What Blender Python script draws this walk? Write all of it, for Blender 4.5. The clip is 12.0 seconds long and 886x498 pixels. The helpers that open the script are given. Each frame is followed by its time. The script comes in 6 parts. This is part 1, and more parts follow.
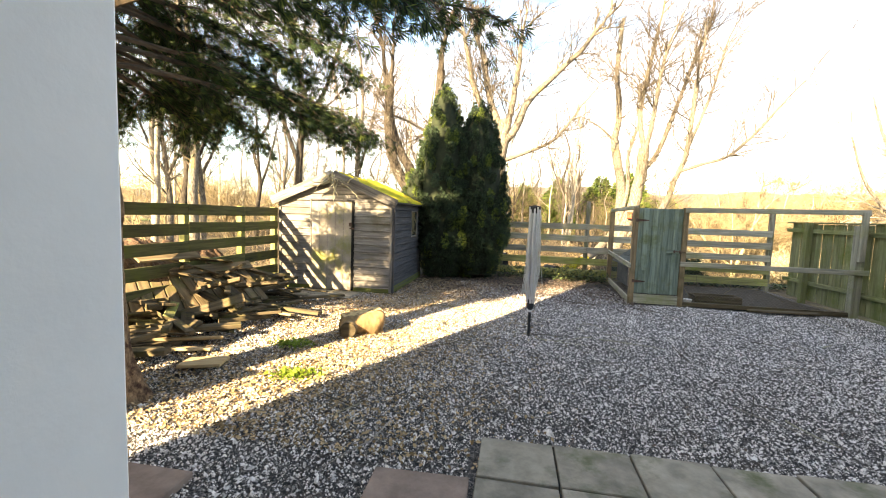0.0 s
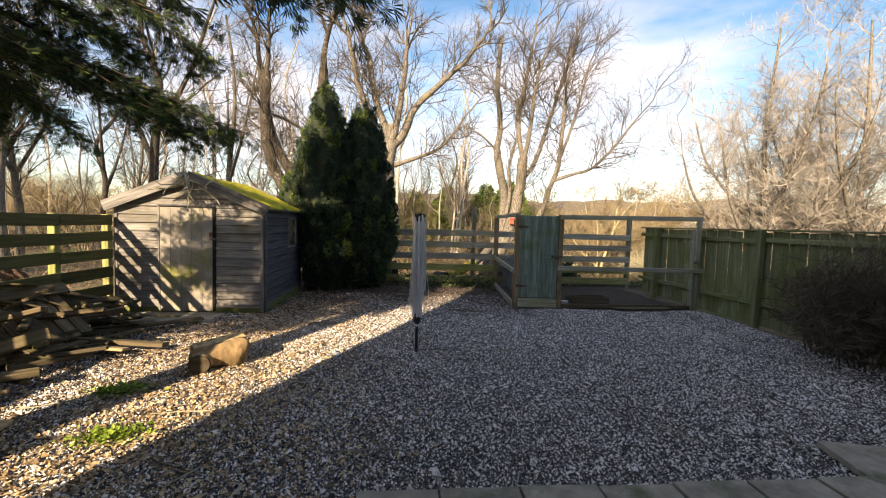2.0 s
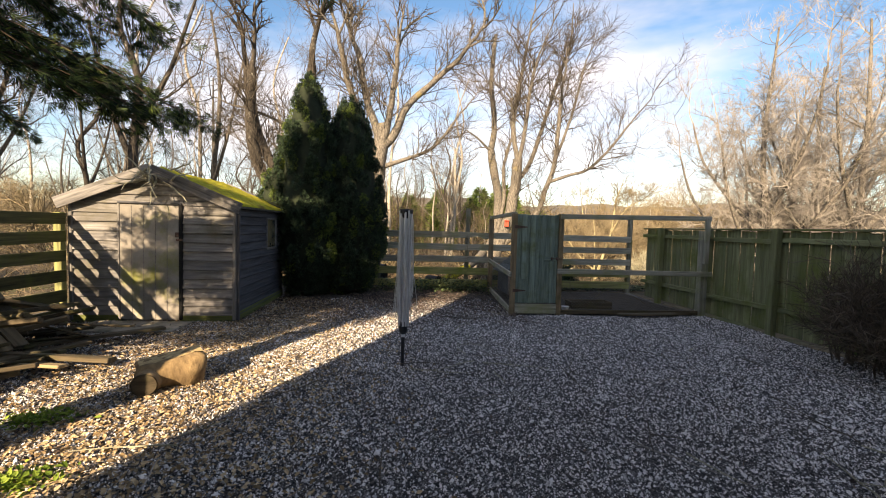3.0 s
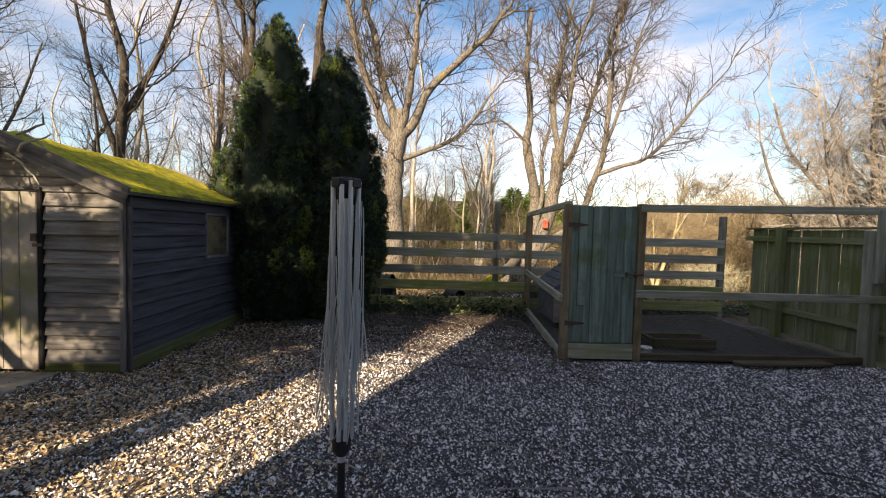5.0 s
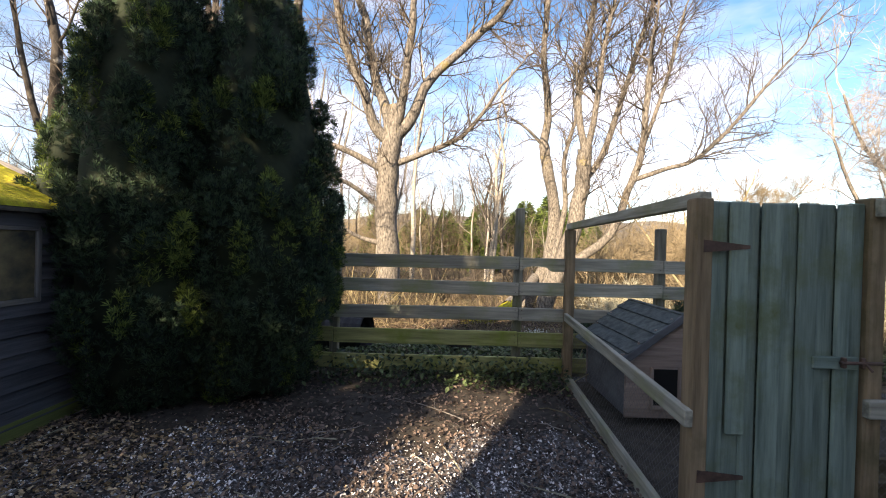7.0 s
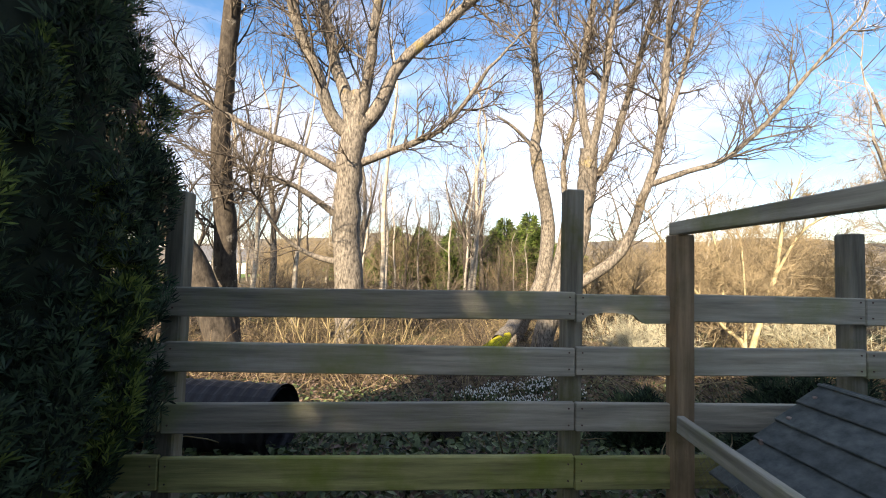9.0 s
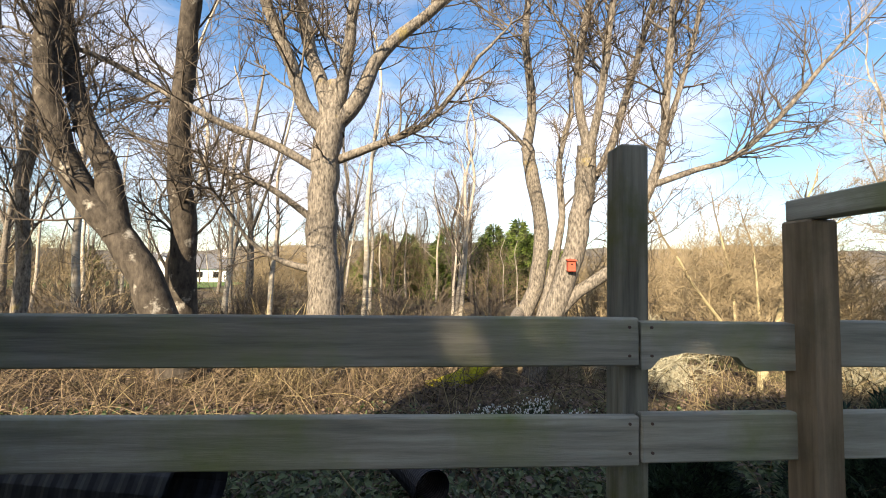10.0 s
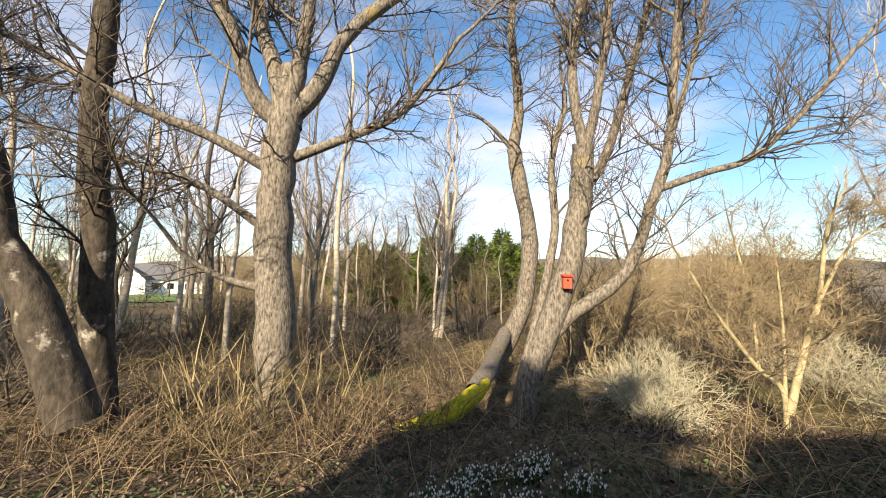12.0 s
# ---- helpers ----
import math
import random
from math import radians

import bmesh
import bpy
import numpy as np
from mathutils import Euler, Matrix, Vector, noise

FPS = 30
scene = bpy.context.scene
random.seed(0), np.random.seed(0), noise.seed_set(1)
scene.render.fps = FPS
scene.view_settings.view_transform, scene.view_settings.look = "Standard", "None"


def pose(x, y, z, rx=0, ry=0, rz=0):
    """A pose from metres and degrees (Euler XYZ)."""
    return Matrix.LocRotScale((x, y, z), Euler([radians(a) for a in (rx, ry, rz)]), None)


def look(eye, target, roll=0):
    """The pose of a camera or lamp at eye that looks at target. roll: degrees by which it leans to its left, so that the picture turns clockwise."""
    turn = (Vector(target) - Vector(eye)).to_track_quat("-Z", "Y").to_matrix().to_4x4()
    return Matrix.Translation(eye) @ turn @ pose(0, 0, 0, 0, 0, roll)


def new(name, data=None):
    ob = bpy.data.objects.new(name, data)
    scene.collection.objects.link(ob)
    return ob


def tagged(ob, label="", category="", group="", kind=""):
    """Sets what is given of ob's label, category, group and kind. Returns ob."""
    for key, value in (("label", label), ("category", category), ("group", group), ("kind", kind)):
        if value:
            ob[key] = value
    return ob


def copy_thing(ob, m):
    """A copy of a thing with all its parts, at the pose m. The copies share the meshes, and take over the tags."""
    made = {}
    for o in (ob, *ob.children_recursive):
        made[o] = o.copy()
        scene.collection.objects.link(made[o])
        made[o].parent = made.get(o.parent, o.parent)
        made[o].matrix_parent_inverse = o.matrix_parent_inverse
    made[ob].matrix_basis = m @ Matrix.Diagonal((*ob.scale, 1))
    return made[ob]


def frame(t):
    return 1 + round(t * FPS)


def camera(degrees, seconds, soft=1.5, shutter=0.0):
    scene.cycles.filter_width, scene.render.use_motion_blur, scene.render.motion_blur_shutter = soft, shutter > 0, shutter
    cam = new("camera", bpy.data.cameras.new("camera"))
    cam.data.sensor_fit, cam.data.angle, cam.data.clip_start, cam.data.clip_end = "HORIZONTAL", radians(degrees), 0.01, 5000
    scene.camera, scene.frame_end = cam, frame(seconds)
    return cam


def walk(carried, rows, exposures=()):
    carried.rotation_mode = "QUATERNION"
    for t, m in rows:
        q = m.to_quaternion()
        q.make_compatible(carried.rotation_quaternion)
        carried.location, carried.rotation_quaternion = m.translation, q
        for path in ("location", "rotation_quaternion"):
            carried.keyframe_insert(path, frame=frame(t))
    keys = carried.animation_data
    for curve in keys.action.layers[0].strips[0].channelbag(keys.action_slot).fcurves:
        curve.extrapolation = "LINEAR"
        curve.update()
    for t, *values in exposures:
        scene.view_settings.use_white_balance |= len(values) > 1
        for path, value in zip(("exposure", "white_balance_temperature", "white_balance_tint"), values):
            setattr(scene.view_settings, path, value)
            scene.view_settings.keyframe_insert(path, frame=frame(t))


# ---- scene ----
cam = camera(93.8, 12.0, 1.0)
METRES, EYE, TILT, LEAN, TURN = 10.9, 1.5, 0.0, 0.0, 0.0
ROWS = [
    (0.0, 0.0, 0.0, 0.0, 0.17, -4.8, -2.04),
    (0.5, 0.0062, 0.0166, 0.0032, -2.64, -3.95, -1.96),
    (1.0, 0.0135, 0.0285, 0.0035, -7.6, -3.67, -1.88),
    (1.5, 0.0173, 0.0334, 0.0038, -11.95, -3.6, -1.81),
    (2.0, 0.0151, 0.0356, 0.0032, -14.6, -3.51, -1.76),
    (2.5, 0.0186, 0.046, 0.0011, -15.54, -3.25, -1.74),
    (3.0, 0.0324, 0.0842, -0.0036, -15.44, -2.9, -1.72),
    (5.0, 0.1114, 0.2944, -0.0077, -10.87, -2.58, -1.61),
    (5.5, 0.1329, 0.3546, -0.0059, -9.79, -2.46, -1.58),
    (6.0, 0.1528, 0.4095, -0.0045, -9.23, -2.1, -1.57),
    (6.5, 0.1672, 0.4682, -0.0022, -9.24, -1.41, -1.57),
    (7.0, 0.1738, 0.5252, -0.0010, -9.6, -0.47, -1.51),
    (9.0, 0.2153, 0.7505, 0.0012, -12.91, 2.22, -1.28),
    (9.5, 0.2265, 0.7925, 0.0002, -13.72, 2.73, -1.26),
    (10.0, 0.2399, 0.8314, 0.0011, -14.48, 3.28, -1.2),
    (10.5, 0.2505, 0.8651, 0.0012, -15.19, 3.73, -1.11),
    (11.0, 0.2676, 0.8987, 0.0085, -15.86, 4.18, -1.03),
    (11.5, 0.282, 0.9295, 0.0164, -16.46, 4.56, -0.91),
    (12.0, 0.2834, 0.9485, 0.0156, -16.85, 4.68, -0.97),
]
EXPOSURES = [(0.0, 2.95, 10000, 10), (0.3, 2.3, 9600, 11), (0.6, 2.02, 9000, 12), (1.0, 1.8, 8800, 12), (1.5, 1.62, 8600, 13), (2.5, 1.5, 8400, 15), (5.5, 1.27, 7950, 15), (7.0, 1.8, 7500, 16), (9.0, 1.72, 7450, 14), (10.5, 1.52, 7500, 12), (11.5, 1.42, 7600, 12), (12.0, 1.32, 7500, 12)]
walk(cam, [(t, pose(0, 0, EYE, TILT, LEAN, TURN) @ pose(METRES * x, METRES * y, METRES * z, 90 + pitch, roll, yaw)) for t, x, y, z, yaw, pitch, roll in ROWS], EXPOSURES)

# ---- light ----
SUN_ELEVATION, SUN_DIR = radians(25.5), Vector((0.584, 0.811, 0))
world = bpy.data.worlds.new("sky")
scene.world = world
world.use_nodes = True
wn, wl = world.node_tree.nodes, world.node_tree.links
wn.clear()
sky = wn.new("ShaderNodeTexSky")
sky.sky_type, sky.sun_disc = "NISHITA", False
sky.sun_elevation = SUN_ELEVATION
sky.sun_rotation = math.atan2(-SUN_DIR.x, -SUN_DIR.y)
sky.air_density, sky.dust_density, sky.ozone_density = 1.0, 0.4, 2.6
coords = wn.new("ShaderNodeTexCoord")
stretch = wn.new("ShaderNodeMapping")
stretch.inputs["Scale"].default_value = (1.0, 1.0, 3.2)
cloud = wn.new("ShaderNodeTexNoise")
cloud.inputs["Scale"].default_value, cloud.inputs["Detail"].default_value, cloud.inputs["Roughness"].default_value = 1.6, 6, 0.55
ramp = wn.new("ShaderNodeValToRGB")
ramp.color_ramp.elements[0].position, ramp.color_ramp.elements[1].position = 0.45, 0.76
whites = wn.new("ShaderNodeMixRGB")
whites.inputs[2].default_value = (5.0, 5.0, 5.5, 1)
back = wn.new("ShaderNodeBackground")
back.inputs["Strength"].default_value = 0.098
out = wn.new("ShaderNodeOutputWorld")
wl.new(coords.outputs["Generated"], stretch.inputs["Vector"])
wl.new(stretch.outputs[0], cloud.inputs["Vector"])
wl.new(cloud.outputs["Fac"], ramp.inputs["Fac"])
wl.new(ramp.outputs["Color"], whites.inputs[0])
deep = wn.new("ShaderNodeHueSaturation")
deep.inputs["Saturation"].default_value = 1.2
wl.new(sky.outputs[0], deep.inputs["Color"])
wl.new(deep.outputs[0], whites.inputs[1])
wl.new(whites.outputs[0], back.inputs["Color"])
wl.new(back.outputs[0], out.inputs["Surface"])
sun_data = bpy.data.lights.new("sun", "SUN")
sun_data.energy, sun_data.angle, sun_data.color = 5.0, radians(0.6), (1.0, 0.88, 0.70)
sun = new("sun", sun_data)
toward = Vector((SUN_DIR.x * math.cos(SUN_ELEVATION), SUN_DIR.y * math.cos(SUN_ELEVATION), -math.sin(SUN_ELEVATION)))
sun.matrix_world = look((-20, -28, 20), Vector((-20, -28, 20)) + toward)


# ---- materials ----
def surface(name, dark, light, scale=(8, 8, 8), rough=0.85, bump=0.3, detail=6.0, rand=0.0, island=False, stain=None, stain_scale=1.5, stain_at=(0.5, 0.65), metallic=0.0, space="Object", thin=0.0, bump_scale=1.0):
    m = bpy.data.materials.new(name)
    m.use_nodes = True
    n, l = m.node_tree.nodes, m.node_tree.links
    bsdf = n["Principled BSDF"]
    bsdf.inputs["Roughness"].default_value, bsdf.inputs["Metallic"].default_value = rough, metallic
    bsdf.inputs["Specular IOR Level"].default_value = 0.3
    tc = n.new("ShaderNodeTexCoord")
    mp = n.new("ShaderNodeMapping")
    mp.inputs["Scale"].default_value = scale
    l.new(tc.outputs[space], mp.inputs["Vector"])
    info = n.new("ShaderNodeObjectInfo")
    if space == "Object":
        shift = n.new("ShaderNodeMath")
        shift.operation, shift.inputs[1].default_value = "MULTIPLY", 37.0
        l.new(info.outputs["Random"], shift.inputs[0])
        l.new(shift.outputs[0], mp.inputs["Location"])
    noise_a = n.new("ShaderNodeTexNoise")
    noise_a.inputs["Scale"].default_value, noise_a.inputs["Detail"].default_value, noise_a.inputs["Roughness"].default_value = 1.0, detail, 0.62
    l.new(mp.outputs[0], noise_a.inputs["Vector"])
    cr = n.new("ShaderNodeValToRGB")
    cr.color_ramp.elements[0].position, cr.color_ramp.elements[1].position = 0.3, 0.72
    cr.color_ramp.elements[0].color, cr.color_ramp.elements[1].color = (*dark, 1), (*light, 1)
    colour = cr.outputs["Color"]
    if rand or island:
        src = info.outputs["Random"]
        if island:
            src = n.new("ShaderNodeNewGeometry").outputs["Random Per Island"]
            mixf = n.new("ShaderNodeMath")
            mixf.operation = "ADD"
            half = n.new("ShaderNodeMath")
            half.operation, half.inputs[1].default_value = "MULTIPLY_ADD", 0.7
            half.inputs[2].default_value = -0.35
            l.new(src, half.inputs[0])
            l.new(noise_a.outputs["Fac"], mixf.inputs[0])
            l.new(half.outputs[0], mixf.inputs[1])
            l.new(mixf.outputs[0], cr.inputs["Fac"])
        if rand:
            hsv = n.new("ShaderNodeHueSaturation")
            mr = n.new("ShaderNodeMapRange")
            mr.inputs["To Min"].default_value, mr.inputs["To Max"].default_value = 1 - rand, 1 + rand
            l.new(src, mr.inputs["Value"])
            l.new(mr.outputs[0], hsv.inputs["Value"])
            l.new(colour, hsv.inputs["Color"])
            colour = hsv.outputs[0]
    if not island:
        l.new(noise_a.outputs["Fac"], cr.inputs["Fac"])
    if stain:
        geo = n.new("ShaderNodeNewGeometry")
        noise_b = n.new("ShaderNodeTexNoise")
        noise_b.inputs["Scale"].default_value, noise_b.inputs["Detail"].default_value = stain_scale, 7
        noise_b.inputs["Roughness"].default_value = 0.65
        l.new(geo.outputs["Position"], noise_b.inputs["Vector"])
        mask = n.new("ShaderNodeMapRange")
        mask.inputs["From Min"].default_value, mask.inputs["From Max"].default_value = stain_at
        l.new(noise_b.outputs["Fac"], mask.inputs["Value"])
        mix = n.new("ShaderNodeMixRGB")
        mix.inputs[2].default_value = (*stain, 1)
        l.new(mask.outputs[0], mix.inputs[0])
        l.new(colour, mix.inputs[1])
        colour = mix.outputs[0]
    l.new(colour, bsdf.inputs["Base Color"])
    if bump:
        bp = n.new("ShaderNodeBump")
        bp.inputs["Strength"].default_value, bp.inputs["Distance"].default_value = bump, 0.02 * bump_scale
        l.new(noise_a.outputs["Fac"], bp.inputs["Height"])
        l.new(bp.outputs[0], bsdf.inputs["Normal"])
    if thin:
        tr = n.new("ShaderNodeBsdfTranslucent")
        l.new(colour, tr.inputs["Color"])
        ms = n.new("ShaderNodeMixShader")
        ms.inputs[0].default_value = thin
        l.new(bsdf.outputs[0], ms.inputs[1])
        l.new(tr.outputs[0], ms.inputs[2])
        l.new(ms.outputs[0], n["Material Output"].inputs["Surface"])
    return m


GRAIN = (1.6, 22, 26)
M_STONE = surface("gravel_stones", (0.045, 0.042, 0.044), (0.9, 0.87, 0.86), (30, 30, 30), 0.55, 0.1, island=True)


def pebbles(name, dark, light, per_metre):
    """Close-packed small stones: each cell has a tone of its own and a dark joint."""
    m = surface(name, dark, light, (9, 9, 9), 0.85, 0.0)
    n, l = m.node_tree.nodes, m.node_tree.links
    bsdf, tc = n["Principled BSDF"], n.new("ShaderNodeTexCoord")
    cells, joints = n.new("ShaderNodeTexVoronoi"), n.new("ShaderNodeTexVoronoi")
    joints.feature = "DISTANCE_TO_EDGE"
    for v in (cells, joints):
        v.inputs["Scale"].default_value = per_metre
        l.new(tc.outputs["Object"], v.inputs["Vector"])
    tone = n.new("ShaderNodeValToRGB")
    tone.color_ramp.elements[0].position, tone.color_ramp.elements[1].position = 0.1, 0.95
    tone.color_ramp.elements[0].color, tone.color_ramp.elements[1].color = (*dark, 1), (*light, 1)
    l.new(cells.outputs["Color"], tone.inputs["Fac"])
    edge = n.new("ShaderNodeMapRange")
    edge.inputs["From Max"].default_value, edge.inputs["To Min"].default_value = 0.14, 0.12
    l.new(joints.outputs["Distance"], edge.inputs["Value"])
    gap = n.new("ShaderNodeMixRGB")
    gap.inputs[1].default_value = (0.02, 0.018, 0.016, 1)
    l.new(edge.outputs[0], gap.inputs[0])
    l.new(tone.outputs[0], gap.inputs[2])
    stains = n.new("ShaderNodeTexNoise")
    stains.inputs["Scale"].default_value, stains.inputs["Detail"].default_value = 1.1, 6
    l.new(tc.outputs["Object"], stains.inputs["Vector"])
    mask = n.new("ShaderNodeMapRange")
    mask.inputs["From Min"].default_value, mask.inputs["From Max"].default_value, mask.inputs["To Max"].default_value = 0.52, 0.7, 0.6
    l.new(stains.outputs["Fac"], mask.inputs["Value"])
    dirt = n.new("ShaderNodeMixRGB")
    dirt.inputs[2].default_value = (0.075, 0.058, 0.045, 1)
    l.new(mask.outputs[0], dirt.inputs[0])
    l.new(gap.outputs[0], dirt.inputs[1])
    l.new(dirt.outputs[0], bsdf.inputs["Base Color"])
    bp = n.new("ShaderNodeBump")
    bp.inputs["Strength"].default_value, bp.inputs["Distance"].default_value = 0.8, 0.008
    l.new(edge.outputs[0], bp.inputs["Height"])
    l.new(bp.outputs[0], bsdf.inputs["Normal"])
    return m


M_BED = pebbles("gravel_bed", (0.02, 0.019, 0.02), (0.30, 0.285, 0.285), 74)
M_EARTH = surface("meadow", (0.022, 0.017, 0.011), (0.19, 0.142, 0.082), (5, 5, 5), 0.95, 0.6, 9, stain=(0.085, 0.10, 0.03), stain_scale=0.25, stain_at=(0.52, 0.66), bump_scale=3)
M_SOIL = surface("run_soil", (0.02, 0.017, 0.014), (0.08, 0.068, 0.055), (9, 9, 9), 0.95, 0.8, 9)
M_FENCE = surface("weathered_fence_wood", (0.145, 0.14, 0.112), (0.41, 0.395, 0.32), GRAIN, 0.85, 0.3, 7, rand=0.16, stain=(0.20, 0.22, 0.09), stain_scale=1.7, stain_at=(0.5, 0.72))
M_ALGAE = surface("algae_green_wood", (0.125, 0.125, 0.05), (0.37, 0.37, 0.15), GRAIN, 0.85, 0.3, 7, rand=0.18, stain=(0.16, 0.2, 0.03), stain_scale=2.0, stain_at=(0.5, 0.7))
# Mossy wood, darker than M_ALGAE: the fence's shade is put into the colour.
M_MOSSRAIL_SHADE = surface("shade_darkened_mossy_rail_wood", (0.035, 0.034, 0.016), (0.13, 0.125, 0.052), GRAIN, 0.9, 0.35, 8, rand=0.2, stain=(0.09, 0.105, 0.022), stain_scale=2.4, stain_at=(0.5, 0.7))
M_HEAP = surface("dead_leaf_heap", (0.022, 0.015, 0.011), (0.17, 0.105, 0.07), (24, 24, 24), 0.9, 0.8, 8, bump_scale=2)
M_POSTGREY = surface("grey_green_post_wood", (0.075, 0.072, 0.054), (0.28, 0.268, 0.21), GRAIN, 0.9, 0.35, 8, rand=0.1, stain=(0.10, 0.105, 0.03), stain_scale=2.6, stain_at=(0.5, 0.68))
M_POST = surface("brown_post_wood", (0.12, 0.085, 0.05), (0.34, 0.25, 0.155), GRAIN, 0.85, 0.3, 7, rand=0.12, stain=(0.09, 0.08, 0.035), stain_scale=2.2, stain_at=(0.5, 0.72))
M_CLOSE = surface("close_board_wood", (0.115, 0.122, 0.06), (0.28, 0.29, 0.155), GRAIN, 0.9, 0.3, 7, rand=0.17, stain=(0.12, 0.145, 0.035), stain_scale=1.3, stain_at=(0.46, 0.66))
M_GATE = surface("green_stained_wood", (0.075, 0.108, 0.092), (0.22, 0.29, 0.245), GRAIN, 0.8, 0.35, 7, rand=0.13, stain=(0.10, 0.125, 0.055), stain_scale=2.4, stain_at=(0.5, 0.7))
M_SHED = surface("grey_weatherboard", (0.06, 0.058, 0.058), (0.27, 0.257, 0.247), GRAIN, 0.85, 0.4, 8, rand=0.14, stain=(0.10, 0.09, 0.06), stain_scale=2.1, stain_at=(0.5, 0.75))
# Shaded copy of M_SHED: the side walls' shade is put into the colour.
M_SHED_SHADE = surface("shaded_weatherboard", (0.03, 0.031, 0.036), (0.095, 0.097, 0.107), GRAIN, 0.8, 0.4, 8, rand=0.14)
M_SHEDBASE = surface("mossy_base_board", (0.05, 0.06, 0.02), (0.15, 0.17, 0.05), GRAIN, 0.9, 0.4, 8, rand=0.1)
M_DOOR = surface("shed_door_board", (0.14, 0.128, 0.112), (0.35, 0.32, 0.28), (3, 14, 3), 0.85, 0.25, 8, stain=(0.17, 0.175, 0.05), stain_scale=1.9, stain_at=(0.5, 0.68))
M_MOSS = surface("yellow_green_moss", (0.19, 0.175, 0.012), (0.55, 0.50, 0.03), (14, 14, 14), 0.95, 0.9, 9, stain=(0.19, 0.125, 0.035), stain_scale=3.2, stain_at=(0.55, 0.68), bump_scale=2)
M_FELT = surface("roof_felt", (0.05, 0.048, 0.045), (0.12, 0.115, 0.10), (20, 20, 20), 0.95, 0.4)
M_OLD = surface("old_plank_wood", (0.034, 0.026, 0.016), (0.135, 0.105, 0.066), GRAIN, 0.9, 0.4, 8, rand=0.35, stain=(0.09, 0.085, 0.03), stain_scale=3, stain_at=(0.5, 0.7))
M_PALLET = surface("brown_pallet_wood", (0.07, 0.052, 0.032), (0.25, 0.19, 0.115), GRAIN, 0.9, 0.35, 8, rand=0.25, stain=(0.12, 0.12, 0.04), stain_scale=3, stain_at=(0.55, 0.72))
M_NEWWOOD = surface("pale_sawn_wood", (0.28, 0.20, 0.11), (0.5, 0.38, 0.22), GRAIN, 0.8, 0.25, 7, rand=0.15)
M_SLAB = surface("paving_slab", (0.15, 0.138, 0.112), (0.35, 0.318, 0.262), (6, 6, 6), 0.9, 0.25, 9, rand=0.12, stain=(0.10, 0.11, 0.06), stain_scale=3, stain_at=(0.52, 0.68))
M_REDSLAB = surface("reddish_slab", (0.16, 0.115, 0.095), (0.33, 0.25, 0.21), (6, 6, 6), 0.9, 0.25, 9)
M_RENDER = surface("white_render", (0.78, 0.79, 0.81), (0.88, 0.88, 0.89), (5, 5, 5), 0.9, 0.15, 8)
M_SLATE = surface("roof_slate", (0.07, 0.075, 0.085), (0.16, 0.165, 0.18), (6, 6, 6), 0.7, 0.2, rand=0.1)
M_BARK = surface("grey_brown_bark", (0.02, 0.0175, 0.0155), (0.285, 0.255, 0.215), (24, 24, 9), 0.95, 0.9, 9, stain=(0.27, 0.21, 0.05), stain_scale=1.1, stain_at=(0.61, 0.74), bump_scale=1.5)
M_TWIG = surface("twig_bark", (0.03, 0.025, 0.021), (0.145, 0.12, 0.094), (5, 5, 5), 0.9, 0.0, 3)
M_DARKBARK = surface("dark_bark", (0.013, 0.011, 0.009), (0.095, 0.08, 0.064), (10, 10, 5), 0.95, 0.9, 9, stain=(0.33, 0.31, 0.27), stain_scale=3.0, stain_at=(0.6, 0.7), bump_scale=1.5)
M_BIRCH = surface("pale_silver_bark", (0.22, 0.19, 0.15), (0.48, 0.44, 0.37), (4, 4, 10), 0.85, 0.4, 8, rand=0.15)
M_CONBARK = surface("ochre_conifer_bark", (0.07, 0.043, 0.03), (0.44, 0.31, 0.20), (24, 24, 7), 0.95, 1.0, 10, stain=(0.06, 0.034, 0.024), stain_scale=9, stain_at=(0.47, 0.6), bump_scale=3)
M_GOLD = surface("golden_bark", (0.21, 0.18, 0.10), (0.46, 0.395, 0.24), (6, 6, 6), 0.85, 0.2, 5)
M_PINK = surface("pinkish_grey_twigs", (0.11, 0.10, 0.09), (0.38, 0.345, 0.305), (3, 3, 3), 0.95, 0.0, 3)
M_HAZE = surface("tawny_far_twigs", (0.105, 0.082, 0.052), (0.31, 0.248, 0.152), (3, 3, 3), 0.95, 0.0, 3, rand=0.25)
M_FROST = surface("lichen_grey_twigs", (0.17, 0.16, 0.11), (0.44, 0.42, 0.31), (8, 8, 8), 0.9, 0.0, 4)
M_BROWNBUSH = surface("brown_twigs", (0.05, 0.038, 0.028), (0.14, 0.105, 0.075), (8, 8, 8), 0.9, 0.0, 4)
M_YEW = surface("cypress_foliage", (0.009, 0.018, 0.012), (0.050, 0.088, 0.046), (3, 3, 3), 0.75, 0.0, 5, island=True, thin=0.25)
# Lit copy of the cypress green: sunlight is put into the leaf colour.
M_YEWLIGHT = surface("sunlit_cypress_foliage", (0.03, 0.055, 0.012), (0.16, 0.22, 0.05), (3, 3, 3), 0.75, 0.0, 5, island=True, thin=0.3)
M_FIR = surface("conifer_foliage", (0.009, 0.02, 0.010), (0.045, 0.085, 0.026), (3, 3, 3), 0.7, 0.0, 5, island=True, thin=0.3)
# Near-black green: the shade deep inside the foliage, put into the colour.
M_CORE_SHADE = surface("painted_shade_core", (0.008, 0.012, 0.007), (0.025, 0.035, 0.018), (6, 6, 6), 0.95, 0.5, 5)
M_GRASS = surface("dead_grass", (0.055, 0.043, 0.022), (0.36, 0.295, 0.165), (3, 3, 3), 0.9, 0.0, 4, island=True, thin=0.3)
